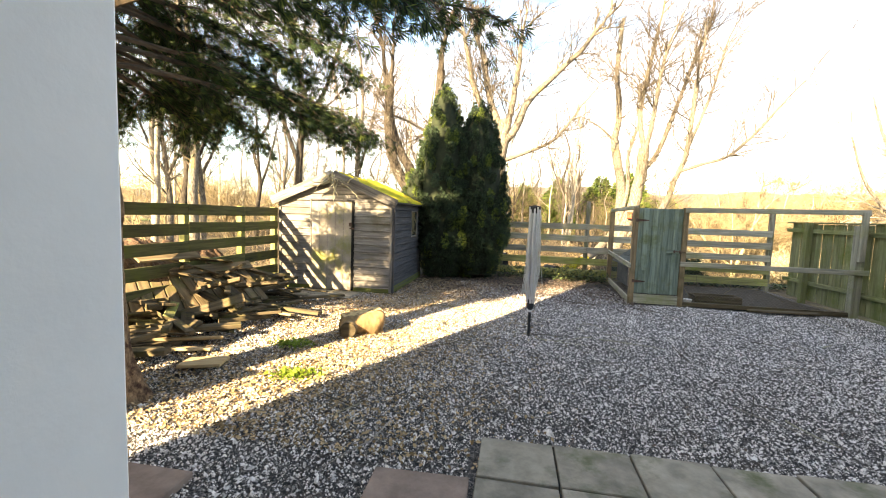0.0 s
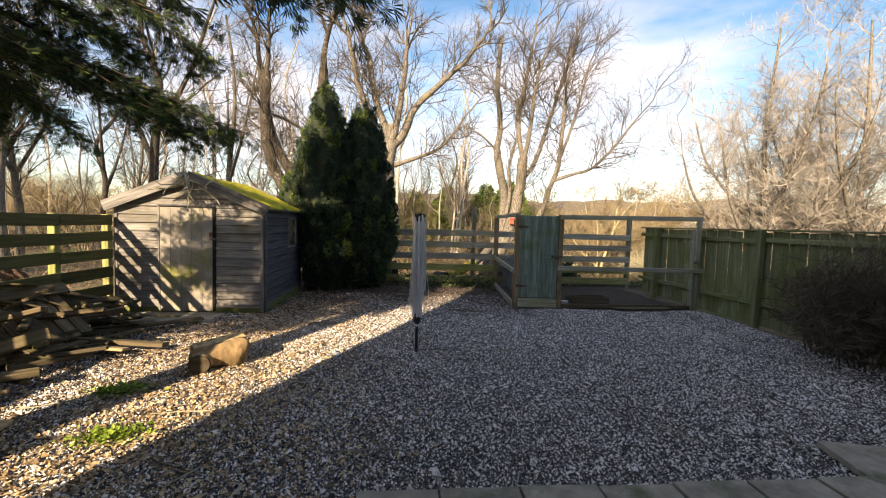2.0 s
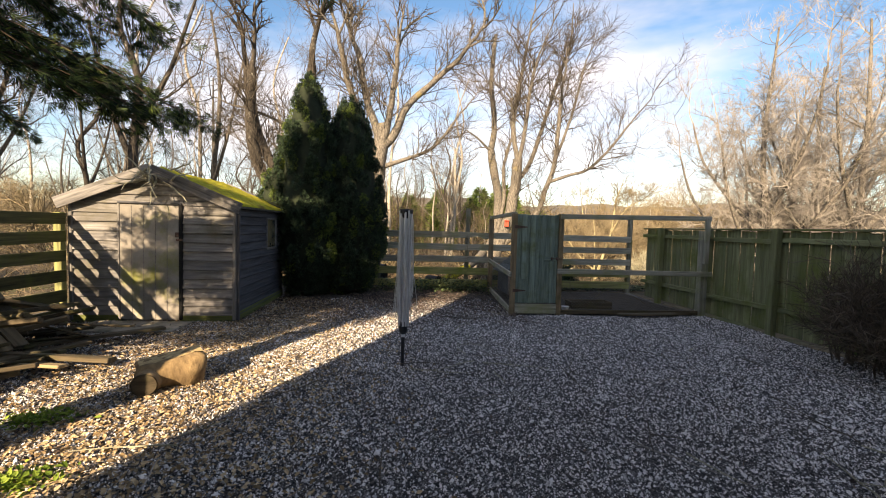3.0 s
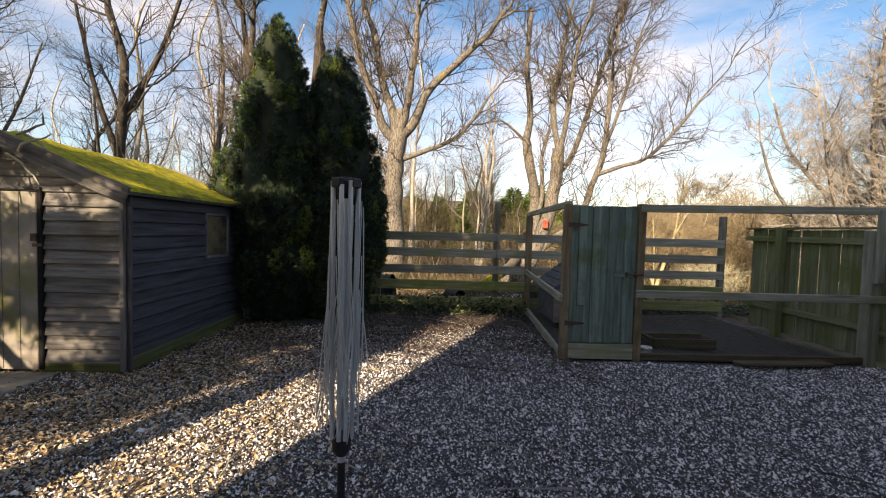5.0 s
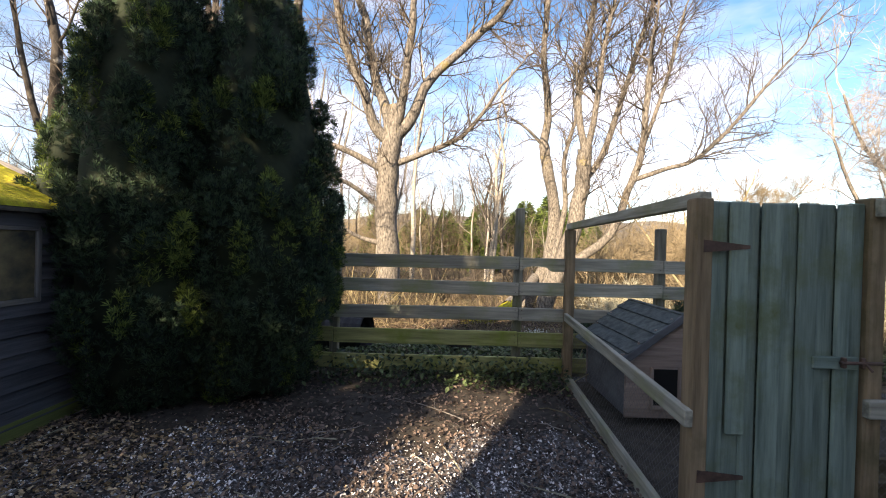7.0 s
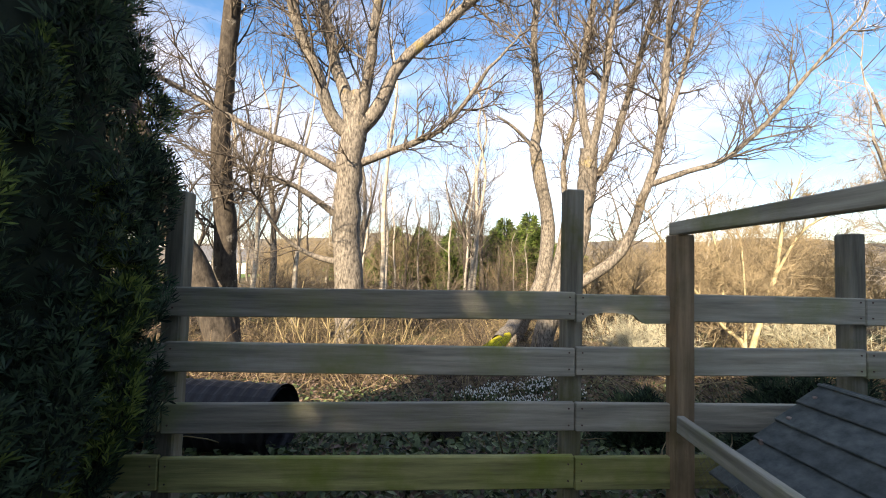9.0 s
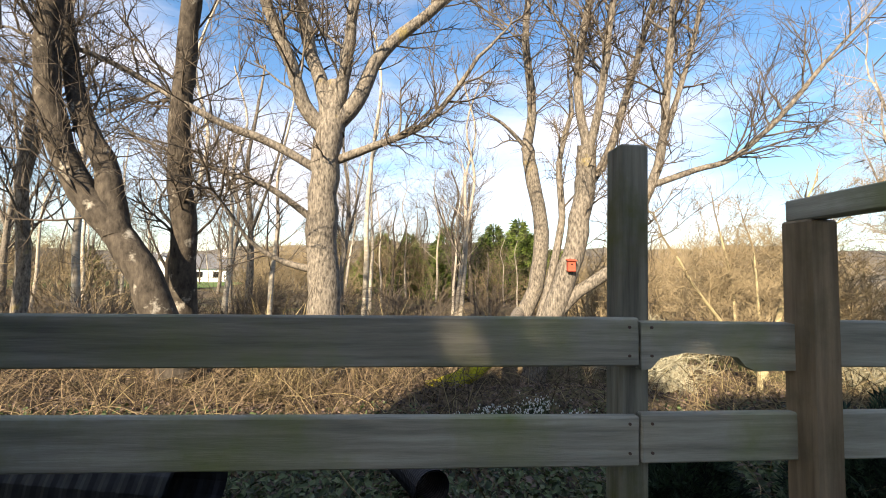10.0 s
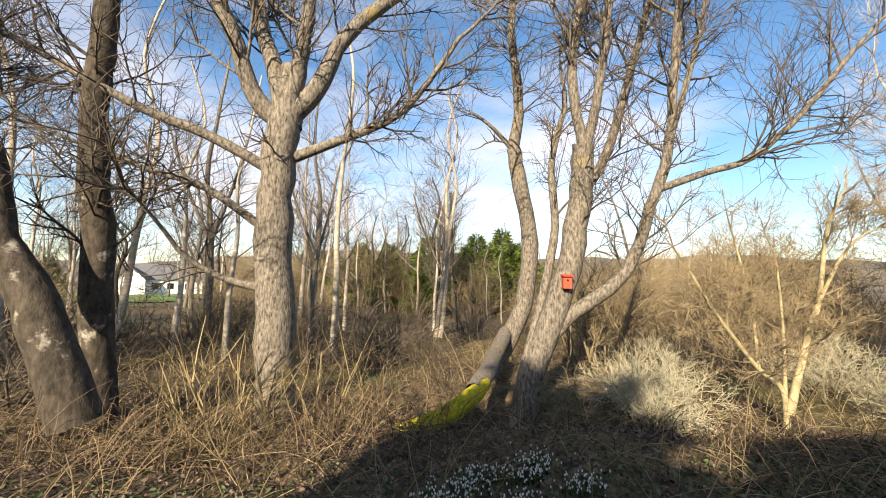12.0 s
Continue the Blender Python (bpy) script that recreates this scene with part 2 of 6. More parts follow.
M_BRAMBLE = surface("bramble_stem", (0.035, 0.026, 0.018), (0.175, 0.13, 0.082), (3, 3, 3), 0.9, 0.0, 4, island=True)
M_IVY = surface("ivy_leaf", (0.018, 0.032, 0.012), (0.11, 0.15, 0.062), (3, 3, 3), 0.45, 0.0, 4, island=True, thin=0.15)
M_LITTER = surface("dead_leaf", (0.032, 0.024, 0.021), (0.21, 0.155, 0.125), (5, 5, 5), 0.8, 0.0, 4, island=True, thin=0.15)
M_GREENWEED = surface("bright_weed", (0.10, 0.17, 0.02), (0.28, 0.38, 0.06), (4, 4, 4), 0.7, 0.0, 4, island=True, thin=0.35)
M_PETAL = surface("white_petal", (0.7, 0.72, 0.68), (0.85, 0.86, 0.82), (4, 4, 4), 0.6, 0.0, 3, thin=0.3)
M_STEEL = surface("galvanised_tube", (0.46, 0.47, 0.49), (0.66, 0.67, 0.70), (20, 20, 6), 0.42, 0.1, 6, metallic=0.35)
M_BLACK = surface("black_plastic", (0.012, 0.012, 0.014), (0.03, 0.03, 0.034), (12, 12, 12), 0.5, 0.15)
M_CORD = surface("grey_washing_cord", (0.42, 0.43, 0.42), (0.62, 0.62, 0.60), (9, 9, 9), 0.8, 0.0)
M_IRON = surface("rusty_iron", (0.05, 0.035, 0.03), (0.16, 0.10, 0.075), (20, 20, 20), 0.7, 0.3, metallic=0.4)
M_WIRE = surface("dull_wire", (0.10, 0.10, 0.095), (0.20, 0.20, 0.19), (20, 20, 20), 0.6, 0.0, metallic=0.3)
M_COOP = surface("pinkish_coop_board", (0.17, 0.125, 0.105), (0.33, 0.26, 0.22), GRAIN, 0.85, 0.3, 7, rand=0.1)
M_COOPSIDE = surface("grey_coop_panel", (0.06, 0.064, 0.07), (0.15, 0.155, 0.165), (4, 8, 8), 0.85, 0.3, 7)
M_SHINGLE = surface("grey_green_shingle", (0.042, 0.052, 0.05), (0.13, 0.148, 0.14), (14, 14, 14), 0.9, 0.4, 7, rand=0.16)
M_REDPAINT = surface("red_paint", (0.36, 0.05, 0.03), (0.52, 0.09, 0.05), (9, 9, 9), 0.7, 0.15)
# Near black for openings and insides: their shade is put into the colour.
M_HOLE = surface("painted_opening_shade", (0.006, 0.006, 0.006), (0.012, 0.012, 0.012), (5, 5, 5), 0.95, 0.0)
M_BOWL = surface("white_enamel", (0.62, 0.62, 0.60), (0.8, 0.8, 0.78), (9, 9, 9), 0.35, 0.05)
M_LAWN = surface("green_lawn", (0.07, 0.12, 0.03), (0.14, 0.21, 0.06), (2, 2, 2), 0.95, 0.3, 6)
M_CHIP = surface("pale_wood_chip", (0.20, 0.135, 0.07), (0.55, 0.41, 0.25), (4, 4, 4), 0.85, 0.0, 4, island=True)
M_HILL = surface("wooded_hill", (0.075, 0.07, 0.065), (0.19, 0.165, 0.125), (0.03, 0.03, 0.06), 0.95, 0.0, 9)
M_SAWN = surface("sawn_log_end", (0.30, 0.21, 0.10), (0.58, 0.44, 0.23), (30, 30, 30), 0.9, 0.3)
M_LOGBARK = surface("log_bark", (0.12, 0.08, 0.045), (0.36, 0.25, 0.13), (14, 14, 5), 0.95, 0.8)
# The yellowish tone is the pane's reflection, put into the glass colour.
M_GLASS = surface("reflection_toned_glass", (0.05, 0.05, 0.045), (0.26, 0.21, 0.11), (3, 3, 4), 0.22, 0.0, 5)


# ---- building tools ----
class Geo:
    """Collects vertices and faces of one mesh."""

    def __init__(self):
        self.v, self.f, self.n = [], [], 0

    def add(self, verts, faces):
        verts = np.asarray(verts, float)
        self.v.append(verts)
        self.f.append((np.asarray(faces) + self.n).tolist())
        self.n += len(verts)

    def box(self, size, m=Matrix(), bev=0.004):
        add_bevelled(self, size, m, bev)

    def tube(self, pts, radii, sides=6, cap=False):
        pts = np.asarray(pts, float)
        k = len(pts)
        tan = np.gradient(pts, axis=0)
        tan /= np.linalg.norm(tan, axis=1)[:, None] + 1e-9
        axis = tan.mean(0)
        ref = np.eye(3)[int(np.argmin(np.abs(axis)))]
        a = np.cross(tan, ref)
        a /= np.linalg.norm(a, axis=1)[:, None] + 1e-9
        b = np.cross(tan, a)
        ang = np.arange(sides) * (2 * np.pi / sides)
        r = np.broadcast_to(np.asarray(radii, float), (k,))[:, None, None]
        ring = pts[:, None, :] + r * (np.cos(ang)[None, :, None] * a[:, None, :] + np.sin(ang)[None, :, None] * b[:, None, :])
        i = np.arange(k - 1)[:, None] * sides
        j = np.arange(sides)[None, :]
        j2 = (j + 1) % sides
        quads = np.stack([i + j, i + sides + j, i + sides + j2, i + j2], -1).reshape(-1, 4)
        self.add(ring.reshape(-1, 3), quads)
        if cap:
            self.f.append([[self.n - sides + q for q in range(sides)][::-1], [self.n - k * sides + q for q in range(sides)]])

    def ribbon(self, pts, radii):
        pts = np.asarray(pts, float)
        k = len(pts)
        d = pts[-1] - pts[0]
        side = np.cross(d, (0.37 + 0.2 * math.sin(self.n), 0.61, -0.29 + 0.3 * math.cos(self.n * 1.7)))
        side /= np.linalg.norm(side) + 1e-9
        off = side[None] * np.asarray(radii, float)[:, None]
        i = np.arange(k - 1)[:, None]
        self.add(np.concatenate([pts - off, pts + off]), np.concatenate([i, i + 1, i + 1 + k, i + k], 1))

    def mesh(self, name, material, smooth=False):
        me = bpy.data.meshes.new(name)
        if self.v:
            me.from_pydata(np.concatenate(self.v).tolist(), [], [q for chunk in self.f for q in chunk])
        me.materials.append(material)
        if smooth:
            me.polygons.foreach_set("use_smooth", [True] * len(me.polygons))
        me.update()
        return me


def add_bevelled(g, size, m, bev):
    sx, sy, sz = (s / 2 for s in size)
    b = min(bev, sx * 0.9, sy * 0.9, sz * 0.9)
    vs, index = [], {}
    for ax in (-1, 1):
        for ay in (-1, 1):
            for az in (-1, 1):
                for k in range(3):
                    p = [ax * (sx - b), ay * (sy - b), az * (sz - b)]
                    p[k] = (ax * sx, ay * sy, az * sz)[k]
                    index[ax, ay, az, k] = len(vs)
                    vs.append(m @ Vector(p))
    fs = []
    for k in range(3):
        o1, o2 = [q for q in range(3) if q != k]
        for s in (-1, 1):
            loop = []
            for d1, d2 in ((-1, -1), (1, -1), (1, 1), (-1, 1)):
                c = [0, 0, 0]
                c[k], c[o1], c[o2] = s, d1, d2
                loop.append(index[(*c, k)])
            fs.append(loop)
        for d1 in (-1, 1):
            for d2 in (-1, 1):
                c1, c2 = [0, 0, 0], [0, 0, 0]
                c1[k], c1[o1], c1[o2] = -1, d1, d2
                c2[k], c2[o1], c2[o2] = 1, d1, d2
                fs.append([index[(*c1, o1)], index[(*c2, o1)], index[(*c2, o2)], index[(*c1, o2)]])
    for ax in (-1, 1):
        for ay in (-1, 1):
            for az in (-1, 1):
                fs.append([index[ax, ay, az, 0], index[ax, ay, az, 1], index[ax, ay, az, 2]])
    g.v.append(np.array([tuple(v) for v in vs]))
    g.f.append([[q + g.n for q in loop] for loop in fs])
    g.n += len(vs)


board_cache = {}


def board(length, width, thick, material, bev=0.005):
    """A board along x, width along z, thickness along y, with softened edges."""
    key = (round(length, 2), round(width, 3), round(thick, 3), material.name)
    if key not in board_cache:
        g = Geo()
        g.box((length, thick, width), bev=bev)
        me = g.mesh("board", material)
        bm = bmesh.new()
        bm.from_mesh(me)
        bmesh.ops.recalc_face_normals(bm, faces=bm.faces)
        bm.to_mesh(me)
        bm.free()
        board_cache[key] = me
    return board_cache[key]


def thing(name, m, label="", category="", group="", kind=""):
    ob = new(name)
    ob.empty_display_size = 0.1
    ob.matrix_world = m
    return tagged(ob, label, category, group, kind)


def piece(name, mesh, parent, m=Matrix(), label=""):
    ob = new(name, mesh)
    ob.parent = parent
    ob.matrix_basis = m
    return tagged(ob, label)


def part(name, geo, material, parent, label="", m=Matrix(), smooth=False):
    return piece(name, geo.mesh(name, material, smooth), parent, m, label)


def solo(name, geo, material, label, category, kind="", smooth=False, m=Matrix()):
    ob = new(name, geo.mesh(name, material, smooth))
    ob.matrix_world = m
    return tagged(ob, label, category, "", kind)


PLOT = pose(0, 0, 0, 0, 0, -9.5)


def at(u, v, z=0.0, rx=0, ry=0, rz=0):
    return PLOT @ pose(u, v, z, rx, ry, rz)


def to_plot(x, y):
    c, s = math.cos(radians(9.5)), math.sin(radians(9.5))
    return x * c - y * s, x * s + y * c


def smooth_step(a, b, x):
    t = np.clip((x - a) / (b - a), 0, 1)
    return t * t * (3 - 2 * t)


def ground_height(x, y):
    u, v = to_plot(x, y)
    d = np.hypot(x, y)
    outside = np.maximum(smooth_step(10.9, 15.0, v), np.maximum(smooth_step(6.3, 10.5, u), smooth_step(5.3, 9.5, -u)) * 0.6)
    z = -0.65 * outside
    z = z - 0.35 * smooth_step(18, 30, d) - 0.5 * smooth_step(40, 120, d)
    bumps = 0.07 * np.sin(x * 1.3 + y * 0.7) * np.sin(y * 1.1 - x * 0.4) + 0.03 * np.sin(x * 3.1) * np.sin(y * 2.7)
    z = z + bumps * smooth_step(11.2, 13.5, v)
    z = z - 0.45 * np.exp(-((v - 18.3 - 0.6 * np.sin(u * 0.5)) / 0.9) ** 2) * smooth_step(-9, -2, -np.abs(u - 2)) 
    return z


# ---- ground and paving ----
def build_ground():
    def axis(lo, hi, near, far, step):
        inner = np.arange(lo, hi + 1e-6, step)
        out_hi = hi + np.cumsum(np.geomspace(step * 1.4, far, near))
        out_lo = lo - np.cumsum(np.geomspace(step * 1.4, far, near))
        return np.concatenate([out_lo[::-1], inner, out_hi])
    xs, ys = axis(-14, 18, 34, 330, 0.4), axis(-8, 30, 34, 330, 0.4)
    gx, gy = np.meshgrid(xs, ys)
    gz = ground_height(gx, gy)
    g = Geo()
    nx, ny = len(xs), len(ys)
    i = (np.arange(ny - 1)[:, None] * nx + np.arange(nx - 1)[None, :])
    g.add(np.stack([gx, gy, gz - 0.03], -1).reshape(-1, 3), np.stack([i, i + 1, i + nx + 1, i + nx], -1).reshape(-1, 4))
    solo("ground", g, M_EARTH, "rough winter meadow of dead grass and bare earth", "ground", "structure", smooth=True)


build_ground()


def far_hills():
    a = np.radians(np.linspace(-75, 80, 140))
    t = np.linspace(0, 1, 12)
    crest = 46 + 20 * np.sin(a * 2.6 + 0.5) + 8 * np.sin(a * 7.0 + 1) + 3 * np.sin(a * 23)
    ga, gt = np.meshgrid(a, t)
    d = 420 + 500 * gt
    z = -3 + crest[None, :] * np.sin(gt * np.pi / 2) ** 1.3 + 2.0 * np.sin(ga * 60 + gt * 9) * gt
    i = np.arange(11)[:, None] * 140 + np.arange(139)[None, :]
    g = Geo()
    g.add(np.stack([d * np.sin(ga), d * np.cos(ga), z], -1).reshape(-1, 3), np.stack([i, i + 1, i + 141, i + 140], -1).reshape(-1, 4))
    solo("backdrop_hills", g, M_HILL, "distant low wooded hills in winter brown", "hill", "structure", smooth=True)


far_hills()


def flat_sheet(name, u0, u1, v0, v1, z, material, label, step=0.25, amp=0.012, dip=0.0):
    us, vs = np.arange(u0, u1 + 1e-6, step), np.arange(v0, v1 + 1e-6, step)
    gu, gv = np.meshgrid(us, vs)
    gz = z + amp * np.sin(gu * 2.3 + 1) * np.sin(gv * 1.9) + amp * 0.5 * np.sin(gu * 5.1) * np.sin(gv * 4.3)
    gz = gz - dip * (1 - smooth_step(v0, v0 + 1.1, gv + 0.25 * np.sin(gu * 3.1) + 0.12 * np.sin(gu * 9)))
    n = len(us)
    i = (np.arange(len(vs) - 1)[:, None] * n + np.arange(n - 1)[None, :])
    g = Geo()
    g.add(np.stack([gu, gv, gz], -1).reshape(-1, 3), np.stack([i, i + 1, i + n + 1, i + n], -1).reshape(-1, 4))
    return solo(name, g, material, label, "ground", "structure", smooth=True, m=PLOT)


flat_sheet("pavement_gravel_bed", -5.2, 5.9, 0.3, 10.9, -0.012, M_BED, "grey crushed gravel bed covering the yard")
flat_sheet("ground_border", -2.1, 2.15, 8.6, 10.9, 0.016, M_SOIL, "dark leafy soil border along the fence", 0.1, 0.012, 0.05)
flat_sheet("ground_run", 2.2, 5.75, 7.95, 10.55, 0.012, M_SOIL, "dark trodden soil inside the hen run", 0.2, 0.012)


# ---- house behind the start ----
def build_house():
    house = thing("house", at(0, 0), "white rendered house with a slate roof", "house")
    u0, u1, front, rear, eaves, ridge = -3.04, 10.5, 0.33, -6.6, 5.5, 9.8
    wall_t = 0.33
    door_l, door_r, door_h = -0.347, 0.72, 2.1

    def wall_part(name, a0, a1, b0, b1, z0, z1):
        g = Geo()
        g.box((a1 - a0, b1 - b0, z1 - z0), Matrix.Translation(((a0 + a1) / 2, (b0 + b1) / 2, (z0 + z1) / 2)), 0.012)
        part(name, g, M_RENDER, house)
    wall_part("wall", u0, door_l, front - wall_t, front, -0.1, eaves)
    wall_part("wall", door_r, u1, front - wall_t, front, -0.1, eaves)
    wall_part("wall", door_l, door_r, front - wall_t, front, door_h, eaves)
    wall_part("wall", u0, u0 + wall_t, rear, front - wall_t, -0.1, eaves)
    wall_part("wall", u1 - wall_t, u1, rear, front - wall_t, -0.1, eaves)
    wall_part("wall", u0, u1, rear - wall_t, rear, -0.1, eaves)
    wall_part("floor_slab", u0 + wall_t, u1 - wall_t, rear, front - wall_t, -0.1, 0.0)
    wall_part("ceiling_slab", u0 + wall_t, u1 - wall_t, rear, front - wall_t, 2.45, 2.6)
    mid = (front + rear - wall_t) / 2
    for side in (-1, 1):
        edge = front + 0.25 if side > 0 else rear - wall_t - 0.25
        g = Geo()
        t = 0.16
        vs = [(u, v, z + dz) for dz in (0, t) for u in (u0 - 0.1, u1 + 0.1) for v, z in ((mid, ridge), (edge, eaves - 0.1))]
        g.add(vs, [[0, 1, 3, 2], [4, 6, 7, 5], [0, 4, 5, 1], [2, 3, 7, 6], [1, 5, 7, 3], [0, 2, 6, 4]])
        part("roof", g, M_SLATE, house)
    for u in (u0, u1 - wall_t):
        g = Geo()
        g.add([(u + d, v, z) for d in (0, wall_t) for v, z in ((front, eaves), (rear - wall_t, eaves), (mid, ridge))], [[0, 1, 4, 3], [1, 2, 5, 4], [2, 0, 3, 5]])
        g.f.append([[0, 2, 1], [3, 4, 5]])
        part("gable", g, M_RENDER, house)


build_house()


# ---- fences ----
def along(parent, name, mesh_material, p, q, width, thick, roll=0.0, label=""):
    """A board whose middle line runs from p to q in the parent's frame."""
    p, q = Vector(p), Vector(q)
    d = q - p
    me = board(d.length, width, thick, mesh_material)
    yaw, pitch = math.atan2(d.y, d.x), math.atan2(d.z, math.hypot(d.x, d.y))
    return piece(name, me, parent, Matrix.Translation((p + q) / 2) @ Euler((roll, -pitch, yaw)).to_matrix().to_4x4(), label)


def upright(parent, name, material, u, v, z0, z1, a, b, label="", lean=0.0):
    """A post: section a (along u) by b (along v)."""
    me = board(z1 - z0, a, b, material, 0.008)
    return piece(name, me, parent, pose(u, v, (z0 + z1) / 2, 0, -90 + lean, 0), label)


def rail_fence(label, posts, rails, side, v, axis="u", rail_mats=None, group="", skip=(), post_mat=None):
    fence = thing("rail_fence", PLOT.copy(), label, "fence", group)
    rng = random.Random(len(posts) * 7 + int(v * 10))
    for k, (s, top) in enumerate(posts):
        u_, v_ = (s, v) if axis == "u" else (v, s)
        upright(fence, "post", post_mat or M_FENCE, u_, v_, -0.5, top, 0.095, 0.095, lean=rng.uniform(-0.6, 0.6))
    off = side * 0.068
    for r, (z, width) in enumerate(rails):
        mat = (rail_mats or [M_FENCE] * len(rails))[r]
        for k, ((s0, _), (s1, _)) in enumerate(zip(posts[:-1], posts[1:])):
            if (r, k) in skip:
                continue
            z0, z1 = z + rng.uniform(-0.012, 0.012), z + rng.uniform(-0.012, 0.012)
            if axis == "u":
                along(fence, "rail", mat, (s0 + 0.003, v + off, z0), (s1 - 0.003, v + off, z1), width, 0.032)
            else:
                along(fence, "rail", mat, (v + off, s0 + 0.003, z0), (v + off, s1 - 0.003, z1), width, 0.032)
    return fence


def broken_rail(fence, u0, u1, v, z, width, thick=0.032):
    """A rail whose lower edge has split away along part of its length."""
    top, low = z + width / 2, z - width / 2
    cut = [(u0, low), (u0 + 0.03, low + 0.004), (u0 + 0.06, low + 0.035), (u0 + 0.14, low + 0.052), (u0 + 0.24, low + 0.047), (u0 + 0.31, low + 0.04), (u0 + 0.335, low + 0.012), (u0 + 0.37, low - 0.004), (u1, low)]
    n = len(cut)
    g = Geo()
    vs = []
    for dv in (-thick / 2, thick / 2):
        vs += [(a, v + dv, b) for a, b in cut] + [(a, v + dv, top - (0.004 if dv < 0 else 0)) for a, b in cut]
    m = 2 * n
    fs = []
    for i in range(n - 1):
        fs += [[i, i + 1, n + i + 1, n + i], [m + i + 1, m + i, m + n + i, m + n + i + 1], [i + 1, i, m + i, m + i + 1], [n + i, n + i + 1, m + n + i + 1, m + n + i]]
    fs += [[0, n, m + n, m], [n - 1, m + n - 1, m + 2 * n - 1, 2 * n - 1]]
    g.add(vs, fs)
    part("rail", g, M_FENCE, fence, "weathered rail with a split lower edge")


def rail_nails(fence, us, v, rails):
    g = Geo()
    g.tube([(0, 0, 0), (0, -0.004, 0)], 0.0045, 8, True)
    me = g.mesh("nail", M_IRON)
    for u in us:
        for z, width in rails:
            for dz in (-0.04, 0.045):
                piece("nail", me, fence, pose(u, v, z + dz))


RAILS = [(1.315, 0.145), (1.03, 0.145), (0.745, 0.145), (0.465, 0.165), (0.19, 0.165)]
RAIL_MATS = [M_FENCE, M_FENCE, M_FENCE, M_ALGAE, M_ALGAE]
back_fence = rail_fence("weathered wooden five-rail fence with green algae below", [(-4.9, 1.6), (-3.9, 1.62), (-2.1, 1.75), (-0.27, 1.86), (1.79, 1.935), (3.40, 1.74), (5.84, 1.80)], RAILS, -1, 10.66, "u", RAIL_MATS, skip={(0, 4)}, post_mat=M_POSTGREY)
broken_rail(back_fence, 1.793, 2.34, 10.592, 1.305, 0.145)
along(back_fence, "rail", M_FENCE, (2.343, 10.592, 1.315), (3.397, 10.592, 1.31), 0.145, 0.032)
rail_nails(back_fence, (-0.305, -0.235, 1.755, 1.825, 3.365, 3.435), 10.576, RAILS)
LEFT_RAILS = [(1.44, 0.15), (1.185, 0.15), (0.93, 0.15), (0.655, 0.16), (0.39, 0.16), (0.13, 0.16)]
rail_fence("mossy green wooden rail fence behind the wood pile", [(-2.2, 1.52), (-0.4, 1.52), (1.4, 1.52), (3.2, 1.52), (5.0, 1.52), (6.2, 1.52), (7.17, 1.52)], LEFT_RAILS, 1, -4.44, "v", [M_MOSSRAIL_SHADE] * 6, post_mat=M_ALGAE)


def close_board_fence():
    fence = thing("board_fence", PLOT.copy(), "green-grey close-board fence with capping rail and gaps", "fence")
    rng = random.Random(5)
    v, k = 1.2, 0
    while v < 10.0:
        w = 0.145
        top = 1.56 + rng.uniform(-0.012, 0.012)
        upright(fence, "board", M_CLOSE, 5.9 + 0.012 * (k % 2), v + w / 2, 0.03, top, 0.018, w + (0.012 if k % 2 else -0.002) - (0.02 if rng.random() < 0.12 else 0), lean=rng.uniform(-0.25, 0.25))
        v, k = v + w + 0.002, k + 1
    for z in (0.38, 0.62, 1.42):
        for a, b in ((1.2, 2.95), (2.95, 4.75), (4.75, 6.55), (6.55, 8.0), (8.0, 10.1)):
            if z == 0.62:
                continue
            along(fence, "rail", M_CLOSE, (5.86, a, z + rng.uniform(-0.02, 0.02)), (5.86, b, z + rng.uniform(-0.02, 0.02)), 0.075, 0.04)
    for a, b in ((1.2, 4.0), (4.0, 6.55), (6.55, 10.12)):
        along(fence, "capping", M_CLOSE, (5.885, a, 1.585), (5.885, b, 1.585), 0.028, 0.075, label="flat capping rail")
    for pv in (1.3, 2.95, 4.75, 6.6, 9.35):
        upright(fence, "post", M_CLOSE, 5.79, pv, -0.3, 1.6, 0.10, 0.10)


close_board_fence()


# Unseen fence, added so that its shadow covers the conifer's foot.
def added_shade_fence():
    fence = thing("board_fence", PLOT.copy(), "unseen plain green-grey board fence, added to shade the conifer's foot", "fence")
    u = -4.6
    while u < -3.85:
        upright(fence, "board", M_CLOSE, u + 0.07, 0.2, 0.02, 1.7, 0.15, 0.02)
        u += 0.142
    for z in (0.35, 1.4):
        along(fence, "rail", M_CLOSE, (-4.62, 0.235, z), (-3.75, 0.235, z), 0.075, 0.04)


added_shade_fence()


# ---- hen run ----
def wire_panel(parent, p, q, z0, z1, step=0.055):
    p, q = np.array(p, float), np.array(q, float)
    length = float(np.linalg.norm(q - p))
    d = (q - p) / length
    h = z1 - z0
    g = Geo()
    for sgn in (1, -1):
        s = -h
        while s < length:
            a0, a1 = max(s, 0.0), min(s + h, length)
            if a1 > a0:
                za, zb = (a0 - s), (a1 - s)
                if sgn < 0:
                    za, zb = h - za, h - zb
                e0, e1 = p + d * a0, p + d * a1
                g.tube([(e0[0], e0[1], z0 + za), (e1[0], e1[1], z0 + zb)], 0.0009, 3)
            s += step
    return part("wire_mesh", g, M_WIRE, parent, "thin galvanised chicken wire")


